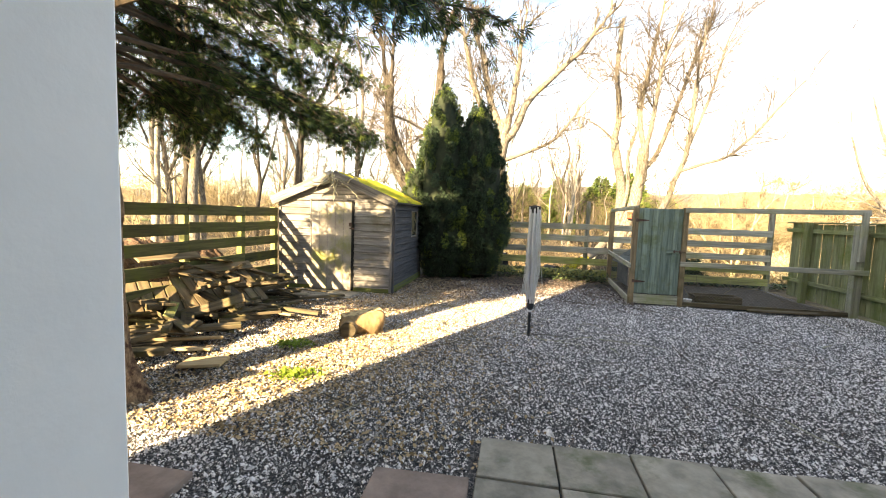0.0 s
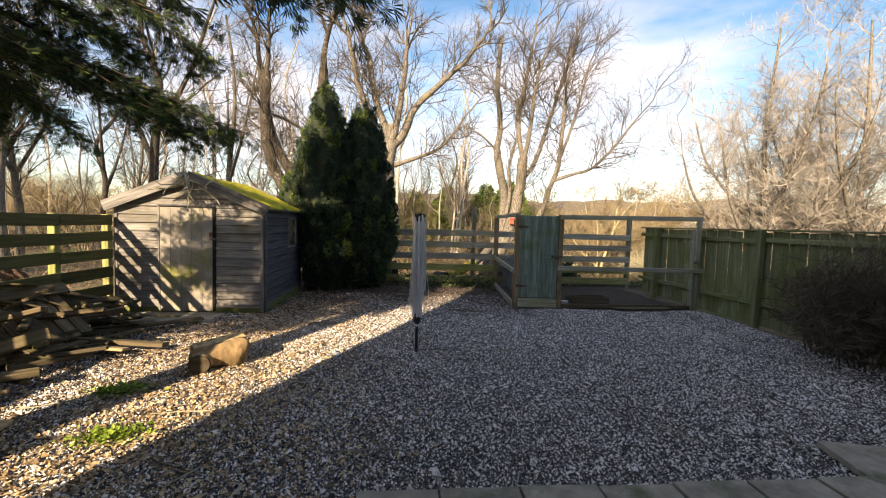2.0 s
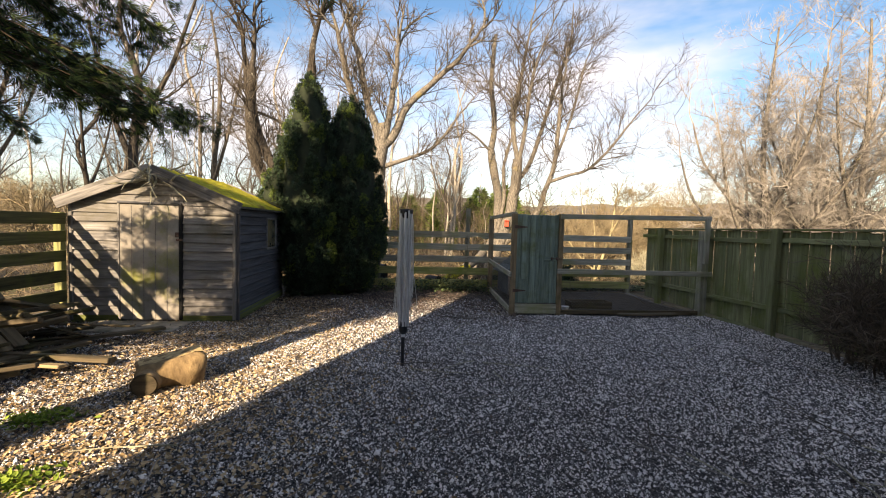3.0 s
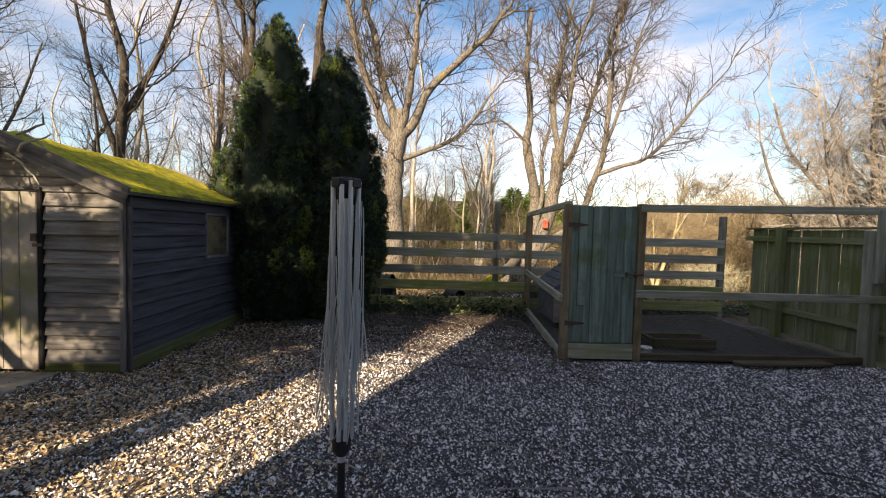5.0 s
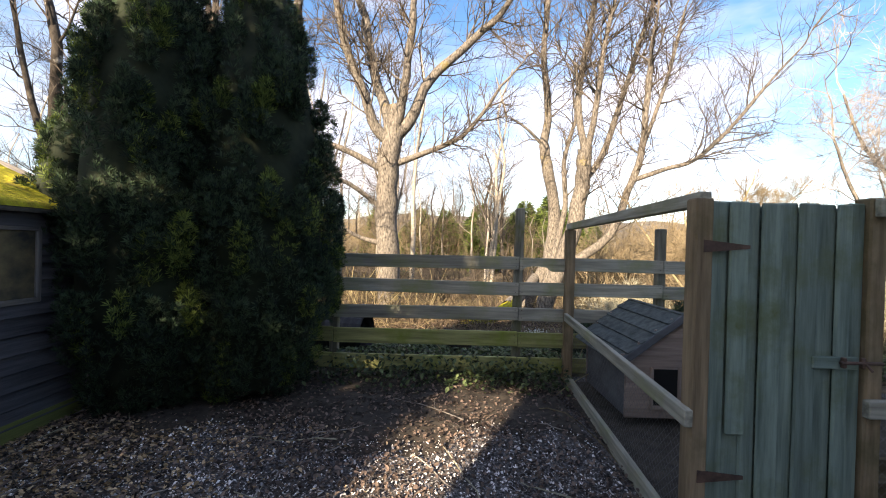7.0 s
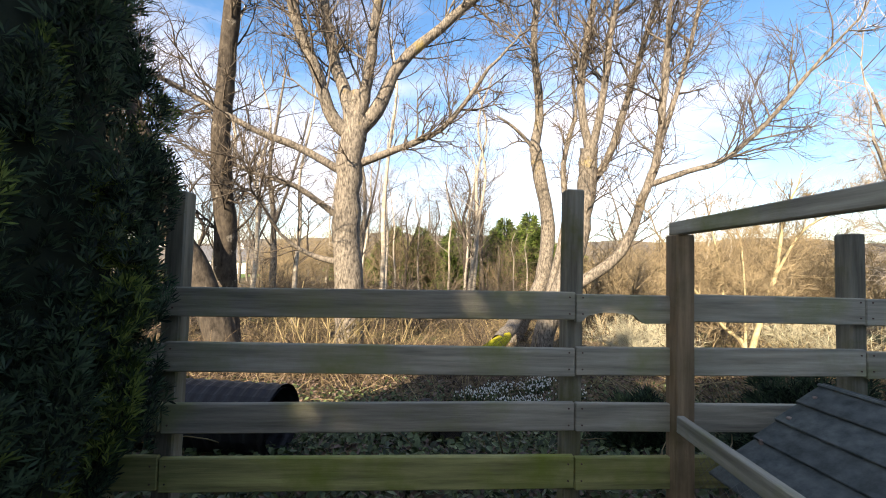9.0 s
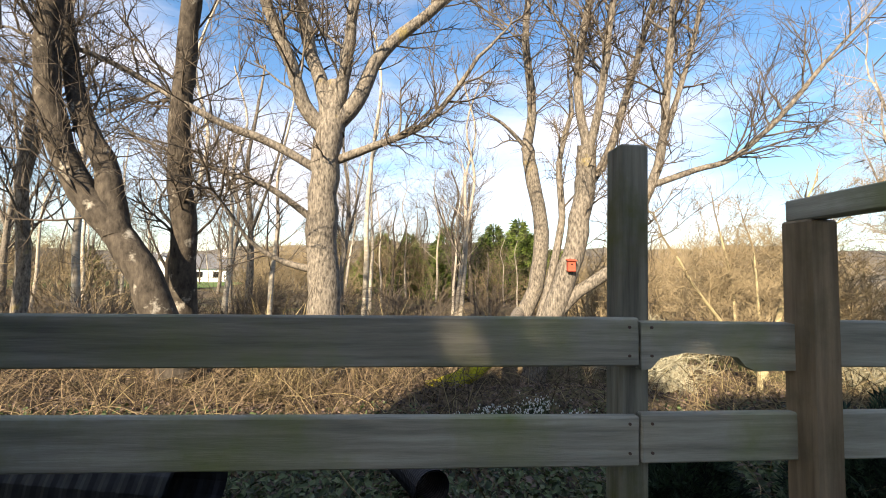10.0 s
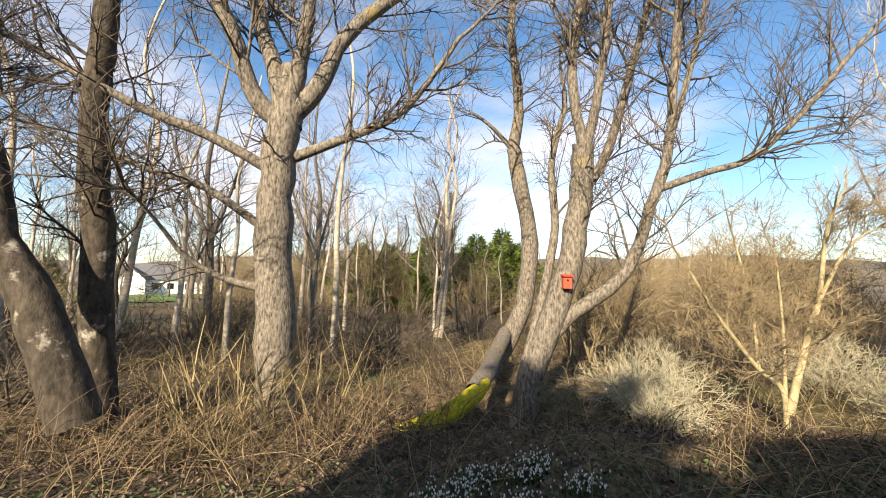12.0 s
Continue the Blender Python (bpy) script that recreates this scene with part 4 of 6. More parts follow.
def wood_pile():
    rng = random.Random(21)
    layers = 95
    for k in range(layers):
        t = rng.random()
        u = -4.28 + abs(rng.gauss(0, 0.5))
        v = 3.1 + 3.2 * t
        crest = max(0.0, 0.66 - 0.6 * (u + 4.3)) * math.exp(-((v - 5.1) / 1.15) ** 2) + 0.10
        z = 0.02 + rng.random() * crest
        L = rng.uniform(0.45, 1.35)
        ob = new("scrap_plank", board(round(L * 5) / 5, rng.choice((0.07, 0.1, 0.14)), rng.choice((0.022, 0.035, 0.05)), M_OLD))
        steep = 1.0 if crest > 0.3 else 0.35
        ob.matrix_world = at(u, v, z + 0.04, 90 + rng.gauss(0, 20) * steep, rng.gauss(0, 11) * steep, rng.uniform(-60, 60))
        tagged(ob, "old weathered scrap plank in the wood pile", "plank", "scrap planks in the wood pile")
    for k, (x, y, rz, L, z) in enumerate(((-2.75, 4.25, 25, 0.85, 0.10), (-2.72, 4.05, 14, 0.8, 0.06), (-3.0, 4.55, 30, 0.9, 0.08), (-2.35, 5.55, -12, 0.75, 0.1))):
        ob = new("scrap_plank", board(L, 0.12, 0.03, M_NEWWOOD))
        ob.matrix_world = pose(x, y, z, 80, 3, rz)
        tagged(ob, "pale newer plank lying across the wood pile", "plank", "scrap planks in the wood pile")
    ob = new("square_board", board(0.36, 0.32, 0.03, M_NEWWOOD))
    ob.matrix_world = pose(-2.2, 3.78, 0.04, 84, 0, 12)
    tagged(ob, "square pale wooden board lying on gravel", "board")
    for x, y, z, rx, ry, rz, n, label in ((-3.02, 5.62, 0.37, 34, 0, 60, 8, "broken slatted pallet leaning on the wood pile"), (-3.5, 4.98, 0.36, 24, 6, 47, 6, "dark broken pallet end in the wood pile")):
        pallet = thing("pallet_panel", pose(x, y, z, rx, ry, rz), label, "pallet", "broken pallets")
        for q in range(n):
            along(pallet, "slat", M_PALLET, ((q - (n - 1) / 2) * 0.137, -0.37 + 0.03 * (q % 3), 0), ((q - (n - 1) / 2) * 0.137, 0.37 - 0.02 * (q % 2), 0.0), 0.022, 0.122)
        for y_ in (-0.28, 0.28):
            along(pallet, "bearer", M_OLD, (-n * 0.066, y_, -0.037), (n * 0.066, y_, -0.037), 0.045, 0.08)
    for x, y, z, rx, rz, L, w in ((-3.22, 5.78, 0.63, 128, 58, 1.15, 0.15), (-2.6, 5.42, 0.13, 95, 62, 0.95, 0.09), (-3.1, 4.7, 0.3, 110, 118, 0.7, 0.1), (-3.55, 5.35, 0.82, 120, 66, 0.8, 0.13)):
        ob = new("scrap_plank", board(L, w, 0.03, M_ALGAE if w == 0.1 else M_PALLET))
        ob.matrix_world = pose(x, y, z, rx, 0, rz)
        tagged(ob, "long weathered plank lying over the broken pallets", "plank", "scrap planks in the wood pile")


wood_pile()


def leaf_heap():
    """A long heap of dead leaves and prunings against the outside of the fence."""
    us, vs = np.linspace(-6.3, -4.62, 44), np.linspace(0.6, 7.0, 150)
    gu, gv = np.meshgrid(us, vs)
    t = (gu + 6.3) / 1.68
    body = np.clip(np.sin(np.pi * np.clip(t * 0.82 + 0.02, 0, 1)), 0, 1) ** 0.7 * smooth_step(0.6, 1.6, gv) * (1 - smooth_step(6.2, 7.0, gv))
    rough = np.array([[0.10 * noise.noise(Vector((a * 2.1, b * 2.1, 0))) + 0.06 * noise.noise(Vector((a * 9, b * 9, 2))) + 0.035 * noise.noise(Vector((a * 26, b * 26, 5))) for a, b in zip(ra, rb)] for ra, rb in zip(gu, gv)])
    gz = -0.25 + body * (1.15 + rough * 1.4)
    n = len(us)
    i = np.arange(len(vs) - 1)[:, None] * n + np.arange(n - 1)[None, :]
    g = Geo()
    g.add(np.stack([gu, gv, gz], -1).reshape(-1, 3), np.stack([i, i + 1, i + n + 1, i + n], -1).reshape(-1, 4))
    solo("leaf_heap", g, M_HEAP, "long brown heap of dead leaves outside the fence", "leaf heap", "stuff", m=PLOT)


leaf_heap()


def patio():
    pav = thing("pavement_patio", PLOT.copy(), "worn grey concrete paving slabs by the door", "paving", kind="structure")
    rng = random.Random(2)
    for r in range(5):
        for c in range(10):
            u, v = -0.15 + c * 0.468, 2.67 - 0.44 * (r + 1) + 0.22
            if v < 0.4:
                continue
            g = Geo()
            g.box((0.455, 0.425, 0.05), Matrix(), 0.01)
            me = board(0.455, 0.425, 0.05, M_SLAB)
            piece("slab", me, pav, pose(u + 0.234 + rng.uniform(-0.006, 0.006), v + rng.uniform(-0.006, 0.006), 0.012 + rng.uniform(-0.005, 0.005), 90 + rng.uniform(-0.8, 0.8), rng.uniform(-0.6, 0.6), 0) @ pose(0, 0, 0, 0, 0, rng.uniform(-0.6, 0.6)))
    for u, v, rz in ((-0.44, 2.0, 6), (-1.95, 1.72, 2), (-0.45, 1.55, 0)):
        piece("slab", board(0.54, 0.42, 0.05, M_REDSLAB), pav, pose(u, v, 0.008, 90, 0, 0) @ pose(0, 0, 0, 0, rz * 0.3, 0), "reddish worn slab")
    ob = new("loose_slab", board(0.75, 0.5, 0.045, M_SLAB))
    ob.matrix_world = at(3.42, 2.75, 0.022, 90, 0, -14)
    tagged(ob, "single loose grey paving slab on the gravel", "slab")


patio()


# ---- trees ----
class Tree:
    def __init__(self, seed, light=False):
        self.wood, self.twig, self.rng, self.light = Geo(), Geo(), random.Random(seed), light

    def limb(self, pts, r0, r1, sides=9, jitter=0.09):
        """A smooth tapering limb through its bends; returns its fine line and radii."""
        pts = [Vector(p) for p in pts]
        fine = []
        for i in range(len(pts) - 1):
            a, b = pts[i], pts[i + 1]
            pa, pb = pts[max(i - 1, 0)], pts[min(i + 2, len(pts) - 1)]
            for q in range(4):
                t = q / 4
                m0, m1 = (b - pa) * 0.5, (pb - a) * 0.5
                p = a * (2 * t**3 - 3 * t**2 + 1) + m0 * (t**3 - 2 * t**2 + t) + b * (-2 * t**3 + 3 * t**2) + m1 * (t**3 - t**2)
                w = r0 * jitter
                fine.append(p + Vector((self.rng.uniform(-w, w), self.rng.uniform(-w, w), 0)) * (1 if fine else 0))
        fine.append(pts[-1])
        rad = [r0 + (r1 - r0) * (k / (len(fine) - 1)) ** 0.8 for k in range(len(fine))]
        rad = [r * (1 + 0.05 * self.rng.uniform(-1, 1)) for r in rad]
        self.wood.tube(fine, rad, sides)
        return fine, rad

    def sprout(self, p, d, r, length, level, up=0.25, droop=0.0):
        """A branch with its own side branches down to fine twigs."""
        rng = self.rng
        seg = (2 if level == 0 else 3 if level == 1 else 4) if self.light else (5 if level > 0 else 4)
        pts, dd = [p.copy()], d.normalized()
        for q in range(seg):
            wob = 0.24
            dd = (dd + Vector((rng.uniform(-wob, wob), rng.uniform(-wob, wob), rng.uniform(-wob, wob) + up * 0.22 - droop * 0.2))).normalized()
            p = p + dd * (length / seg)
            pts.append(p.copy())
        tip = max(r * 0.3, 0.0022)
        if self.light and level <= 1 and r < 0.02:
            self.twig.ribbon(pts, np.linspace(r, tip, seg + 1))
        else:
            (self.wood if r > 0.03 else self.twig).tube(pts, np.linspace(r, tip, seg + 1), 6 if r > 0.03 else 4 if r > 0.012 and not self.light else 3)
        if level <= 0:
            return
        count = rng.randint(4, 6) if level > 1 else rng.randint(4, 7)
        for q in range(count):
            t = rng.uniform(0.22, 1.0) * seg
            k = min(int(t), seg - 1)
            base = pts[k].lerp(pts[k + 1], t - k)
            axis = (pts[k + 1] - pts[k]).normalized()
            side = Vector((rng.gauss(0, 1), rng.gauss(0, 1), rng.gauss(0, 1))).cross(axis).normalized()
            ang = rng.uniform(0.5, 1.0)
            nd = axis * math.cos(ang) + side * math.sin(ang)
            self.sprout(base, nd, max(0.003, r * rng.uniform(0.4, 0.6)), length * rng.uniform(0.45, 0.72), level - 1, up, droop)

    def dress(self, fine, rad, count, level, length, lo=0.3, up=0.3, droop=0.0):
        for q in range(count):
            t = self.rng.uniform(lo, 1.0) * (len(fine) - 1)
            k = min(int(t), len(fine) - 2)
            base = fine[k].lerp(fine[k + 1], t - k)
            axis = (fine[k + 1] - fine[k]).normalized()
            side = Vector((self.rng.gauss(0, 1), self.rng.gauss(0, 1), self.rng.gauss(0, 1))).cross(axis).normalized()
            ang = self.rng.uniform(0.6, 1.1)
            r = min(rad[k] * 0.5, 0.035) * self.rng.uniform(0.5, 1)
            self.sprout(base, axis * math.cos(ang) + side * math.sin(ang), max(r, 0.006), length * self.rng.uniform(0.6, 1.2), level, up, droop)

    def finish(self, name, label, bark, twig=None, category="tree", base=(0, 0, 0), group="", move=None):
        holder = thing(name, Matrix.Translation(base), label, category, group)
        shift = Matrix.Translation(-Vector(base))
        part("trunk", self.wood, bark, holder, m=shift, smooth=True)
        part("crown", self.twig, twig or M_TWIG, holder, "bare winter twigs", m=shift)
        if move:
            holder.matrix_world = move
        return holder


def oak_tree():
    t = Tree(1)
    f, r = t.limb([(2.46, 18.7, -1.2), (2.40, 18.65, 0.5), (2.28, 18.6, 2.4), (2.32, 18.5, 3.9), (2.42, 18.45, 4.7)], 0.385, 0.285, 16)
    t.limb([(2.42, 18.45, 4.55), (2.45, 18.45, 5.1), (2.46, 18.46, 5.7)], 0.29, 0.2, 12)
    limbs = (
        ([(2.35, 18.45, 4.6), (1.87, 18.4, 5.0), (1.55, 18.2, 5.85), (1.08, 18.05, 6.9), (0.76, 17.8, 8.1)], 0.195, 0.10),
        ([(2.38, 18.45, 4.7), (2.21, 18.5, 5.5), (1.83, 18.9, 6.75), (1.5, 19.05, 8.6)], 0.2, 0.12),
        ([(2.42, 18.45, 4.8), (2.6, 18.2, 5.45), (2.73, 17.9, 6.4), (2.88, 17.6, 7.9)], 0.185, 0.10),
        ([(2.46, 18.45, 4.75), (2.93, 18.3, 5.25), (3.47, 18.35, 6.5), (4.48, 18.25, 7.55), (5.56, 18.1, 8.6)], 0.215, 0.10),
        ([(2.5, 18.5, 3.95), (3.39, 18.0, 4.25), (4.4, 17.5, 4.7), (5.15, 17.1, 5.7)], 0.11, 0.045),
        ([(2.15, 18.6, 3.75), (1.09, 18.5, 4.25), (0.25, 18.4, 4.5), (-0.53, 18.3, 4.85), (-1.78, 18.4, 5.5), (-2.76, 18.4, 5.8)], 0.11, 0.045),
        ([(2.15, 18.7, 2.6), (1.11, 18.6, 3.3), (0.21, 18.6, 3.55), (-0.58, 18.5, 3.85)], 0.09, 0.034),
        ([(2.25, 18.7, 1.5), (1.58, 18.7, 1.65), (1.08, 18.6, 1.9)], 0.10, 0.045))
    for k, (pts, r0, r1) in enumerate(limbs):
        lf, lr = t.limb(pts, r0, r1)
        t.dress(lf, lr, 17 if k < 7 else 4, 2, 1.7 if k < 4 else 1.2, 0.34, 0.3 if k < 5 else 0.1)
        t.sprout(lf[-1], (lf[-1] - lf[-3]), r1, 2.0, 3)
    t.dress(f, r, 8, 1, 0.8, 0.3, -0.1, 0.3)
    t.finish("oak_tree", "large bare tree with forked lichen-covered trunk", M_BARK, base=(2.46, 18.7, -0.8))


def dark_trees():
    t = Tree(2)
    f, r = t.limb([(-0.25, 18.82, -1.23), (-0.39, 18.71, 0.65), (-0.45, 18.56, 2.52), (-0.55, 18.49, 3.71), (-0.54, 18.39, 4.86), (-0.47, 18.28, 5.9), (-0.35, 18.1, 7.59)], 0.27, 0.17, 14)
    t.dress(f, r, 16, 2, 1.7, 0.25)
    t.sprout(f[-1], Vector((0, 0, 1)), 0.15, 2.5, 3)
    t.finish("alder_tree", "dark-barked slim upright bare tree", M_DARKBARK, base=(-0.25, 18.82, -0.8))
    t = Tree(3)
    f, r = t.limb([(-0.01, 17.46, -0.37), (-0.52, 17.5, 1.02), (-1.1, 17.59, 2.0), (-1.76, 17.72, 2.78), (-2.2, 17.78, 3.62), (-2.47, 17.77, 4.84), (-2.46, 17.7, 5.96), (-2.41, 17.61, 7.09)], 0.31, 0.15, 14)
    f2, r2 = t.limb([(-1.14, 17.6, 2.04), (-1.48, 17.82, 3.22), (-2.13, 18.12, 4.44), (-2.56, 18.34, 6.05), (-2.73, 18.39, 7.45)], 0.24, 0.12, 12)
    for ff, rr in ((f, r), (f2, r2)):
        t.dress(ff, rr, 20, 2, 1.6, 0.35)
        t.sprout(ff[-1], Vector((0, 0, 1)), 0.1, 2.2, 3)
    t.finish("leaning_tree", "bent leaning tree with pale patched dark bark", M_DARKBARK, base=(-0.01, 17.46, -0.7))


def thin_tree():
    t = Tree(4)
    f, r = t.limb([(6.75, 19.6, -1.3), (7.5, 20.4, -0.6), (8.05, 20.8, 0.0), (8.48, 20.6, 1.11), (8.59, 20.43, 2.8), (8.28, 20.39, 4.33), (8.06, 20.37, 5.37)], 0.30, 0.19, 12)
    f2, r2 = t.limb([(8.06, 20.37, 5.37), (8.15, 20.23, 6.63), (7.89, 20.15, 8.47), (7.94, 19.94, 10.78)], 0.17, 0.09)
    t.limb([(5.75, 17.2, -0.2), (6.5, 18.3, -0.08), (7.3, 19.7, 0.0), (8.05, 20.75, 0.35)], 0.16, 0.2, 12)
    f3, r3 = t.limb([(8.06, 20.37, 5.3), (7.4, 20.31, 5.85), (6.77, 20.37, 6.25)], 0.08, 0.03)
    t.dress(f2, r2, 18, 2, 1.6, 0.1)
    t.dress(f3, r3, 6, 1, 1.2, 0.1)
    t.finish("slender_tree", "slender bare tree bending up from a leaning foot", M_BARK, base=(6.9, 19.7, -1.0))


def maple_tree():
    t = Tree(5)
    stems = (
        ([(7.10, 18.1, -1.3), (7.36, 17.87, 0.25), (7.75, 17.66, 1.38), (7.97, 17.49, 2.52), (8.09, 17.36, 3.65), (8.08, 17.29, 4.49)], 0.29, 0.17, 4),
        ([(7.26, 17.93, -0.09), (7.87, 17.66, 0.96), (8.58, 17.18, 1.63), (8.92, 16.92, 2.23), (9.1, 16.68, 3.14), (9.39, 16.5, 4.22), (9.36, 16.3, 5.46), (9.39, 16.17, 6.84)], 0.16, 0.06, 14),
        ([(7.17, 17.94, 0.13), (7.54, 17.92, 1.49), (7.76, 17.84, 2.89), (7.69, 17.85, 4.2), (7.98, 17.76, 5.43)], 0.12, 0.045, 8),
        ([(8.08, 17.29, 4.4), (7.8, 17.25, 5.9), (7.92, 17.09, 7.37), (8.1, 16.91, 8.84)], 0.115, 0.055, 14),
        ([(8.11, 17.3, 4.3), (8.16, 16.86, 5.54), (8.14, 16.53, 7.03), (8.25, 16.3, 8.12)], 0.105, 0.045, 14),
        ([(8.09, 17.37, 3.5), (8.7, 17.44, 4.31), (9.22, 17.35, 5.93), (9.76, 17.23, 7.87), (10.12, 17.01, 9.22)], 0.115, 0.045, 15),
        ([(9.2, 16.62, 3.5), (9.93, 16.16, 3.8), (10.42, 15.69, 3.99), (10.93, 15.16, 4.68), (11.48, 14.7, 5.64)], 0.076, 0.033, 14),
        ([(9.38, 16.5, 4.3), (10.06, 16.43, 6.33), (10.4, 16.28, 8.09)], 0.07, 0.033, 13))
    for pts, r0, r1, n in stems:
        f, r = t.limb(pts, r0, r1 * 1.25, 12)
        t.dress(f, r, int(n * 1.6), 2, 1.55, 0.33, 0.3)
        if n > 5:
            t.sprout(f[-1], f[-1] - f[-4], r1, 1.9, 3)
    t.finish("maple_tree", "many-stemmed bare tree with pale grey limbs", M_BARK, base=(7.1, 18.1, -0.9))
    g = Geo()
    box = thing("nest_box", pose(7.70, 17.32, 1.72, 0, 0, -18), "small red wooden nest box on a tree trunk", "nest box")
    g.box((0.17, 0.14, 0.24), Matrix(), 0.006)
    body = part("body", g, M_REDPAINT, box)
    g = Geo()
    g.box((0.21, 0.2, 0.02), Matrix.Translation((0, -0.02, 0.135)) @ Matrix.Rotation(radians(10), 4, "X"), 0.004)
    part("lid", g, M_REDPAINT, box)
    g = Geo()
    g.tube([(0, -0.068, 0.04), (0, -0.076, 0.04)], 0.022, 12, True)
    part("entrance_hole", g, M_HOLE, box, "round entrance hole, its inner shade painted as a dark disc")


def moss_log():
    t = Tree(6)
    t.limb([(4.45, 17.25, -0.85), (5.1, 17.15, -0.62), (5.65, 17.1, -0.27), (6.2, 17.8, -0.15), (6.7, 18.6, -0.12)], 0.20, 0.12, 14)
    solo("mossy_log", t.wood, M_MOSS, "fallen log thickly covered in yellow-green moss", "log", smooth=True)


def golden_bush():
    t = Tree(7, True)
    for pts, r0, r1, n in (
            ([(10.99, 15.7, -0.75), (10.9, 15.68, -0.08), (10.46, 15.78, 0.31), (9.77, 15.91, 1.17), (9.27, 16.0, 1.95)], 0.085, 0.028, 12),
            ([(10.96, 15.69, -0.45), (10.89, 15.61, 0.8), (10.72, 15.55, 2.07)], 0.058, 0.02, 12),
            ([(11.02, 15.67, -0.5), (11.29, 15.49, 0.81), (11.45, 15.37, 1.6), (11.5, 15.27, 2.58)], 0.11, 0.035, 12),
            ([(11.45, 15.37, 1.5), (11.88, 15.17, 2.39), (12.43, 14.97, 2.79)], 0.049, 0.02, 10),
            ([(10.5, 15.78, 0.28), (10.63, 15.95, 1.37), (10.58, 16.18, 2.52)], 0.049, 0.02, 10)):
        f, r = t.limb(pts, r0 * 0.72, r1 * 0.8, 8)
        t.dress(f, r, n + 1, 3, 0.75, 0.25, 0.3)
        t.sprout(f[-1], f[-1] - f[-3], r1, 1.1, 2)
    t.finish("willow_bush", "golden-barked bare bush spreading from one foot", M_GOLD, M_HAZE, "bush", base=(10.99, 15.7, -0.7))


def twig_bush(name, label, seed, stems, length, radius, material, level=3, spread=0.7, category="bush"):
    t = Tree(seed, True)
    for q in range(stems):
        a = t.rng.uniform(0, 2 * math.pi)
        p = Vector((math.cos(a) * radius * t.rng.random(), math.sin(a) * radius * t.rng.random(), -0.1))
        d = Vector((math.cos(a) * spread * t.rng.uniform(0.3, 1), math.sin(a) * spread * t.rng.uniform(0.3, 1), 1))
        t.sprout(p, d, 0.016 * length, length * t.rng.uniform(0.7, 1.1), level, 0.2)
    return t.finish(name, label, material, material, category)


oak_tree(), dark_trees(), thin_tree(), maple_tree(), moss_log(), golden_bush()


def place(ob, x, y, rz=0.0, s=1.0, dz=-0.05):
    ob.matrix_world = Matrix.Translation((x, y, float(ground_height(np.float64(x), np.float64(y))) + dz)) @ Matrix.Rotation(radians(rz), 4, "Z") @ Matrix.Scale(s, 4)
    return ob


def copy_at(ob, x, y, rz, s):
    c = copy_thing(ob, Matrix())
    return place(c, x, y, rz, s)


frost = place(twig_bush("lichen_bush", "pale lichen-grey twiggy bush in rough grass", 31, 16, 1.0, 0.35, M_FROST, 3, 0.9), 9.0, 16.6)
for x, y, rz, s in ((9.9, 17.6, 40, 0.95), (13.2, 15.2, 90, 0.85), (14.2, 17.0, 10, 1.0), (15.5, 14.5, 150, 0.9)):
    copy_at(frost, x, y, rz, s)
brown = place(twig_bush("brown_shrub", "bare brown twiggy shrub against the board fence", 33, 18, 0.95, 0.25, M_BROWNBUSH, 3, 0.55), 6.25, 3.75)
copy_at(brown, 6.1, 3.2, 70, 1.05)
copy_at(brown, 6.35, 4.3, 170, 0.85)


def wood_tree(seed, height, r, label, bark, fork=True, twig=None):
    t = Tree(seed, True)
    rng = t.rng
    lean = Vector((rng.uniform(-0.06, 0.06), rng.uniform(-0.06, 0.06), 1))
    pts = [lean * (height * q / 5) + Vector((rng.uniform(-0.12, 0.12), rng.uniform(-0.12, 0.12), 0)) * q for q in range(6)]
    pts[0] = Vector((0, 0, -0.3))
    f, rr = t.limb(pts, r, r * 0.25, 9)
    t.dress(f, rr, 17, 2, height * 0.2, 0.22, 0.55)
    if fork:
        for q in range(2):
            a = rng.uniform(0, 6.28)
            b = f[int(len(f) * rng.uniform(0.3, 0.5))]
            d = Vector((math.cos(a) * 0.45, math.sin(a) * 0.45, 1))
            lf, lr = t.limb([b, b + d * height * 0.2, b + d * height * 0.36 + Vector((0, 0, height * 0.08))], r * 0.5, r * 0.18, 7)
            t.dress(lf, lr, 9, 2, height * 0.15, 0.2, 0.5)
    return t.finish("woodland_tree", label, bark, twig or M_TWIG, group="bare woodland trees")


kinds = [wood_tree(51, 11, 0.17, "tall bare woodland tree with grey bark", M_BARK), wood_tree(52, 12, 0.13, "slim pale-barked bare birch tree", M_BIRCH, False),
         wood_tree(53, 10, 0.2, "bare forked woodland tree with dark bark", M_DARKBARK), wood_tree(54, 13, 0.15, "tall slender bare tree with pale bark", M_BIRCH, False)]
spots = [(1, 8.95, 30.9, 0, 1.1), (3, -1.57, 26.5, 60, 0.8), (1, 0.3, 25.4, 120, 0.85), (3, -6.3, 27.0, 200, 1.1), (1, -3.15, 26.4, 20, 1.05), (3, 3.67, 25.0, 310, 0.9),
         (2, -6.3, 17.4, 15, 1.15), (0, -8.5, 14.2, 100, 1.1), (2, -10.2, 17.0, 220, 1.0), (0, -4.3, 20.5, 280, 1.0), (1, -8.0, 21.0, 75, 1.0), (2, -13, 13.0, 30, 1.1), (0, -12.0, 20.5, 190, 1.0)]
rng = random.Random(77)
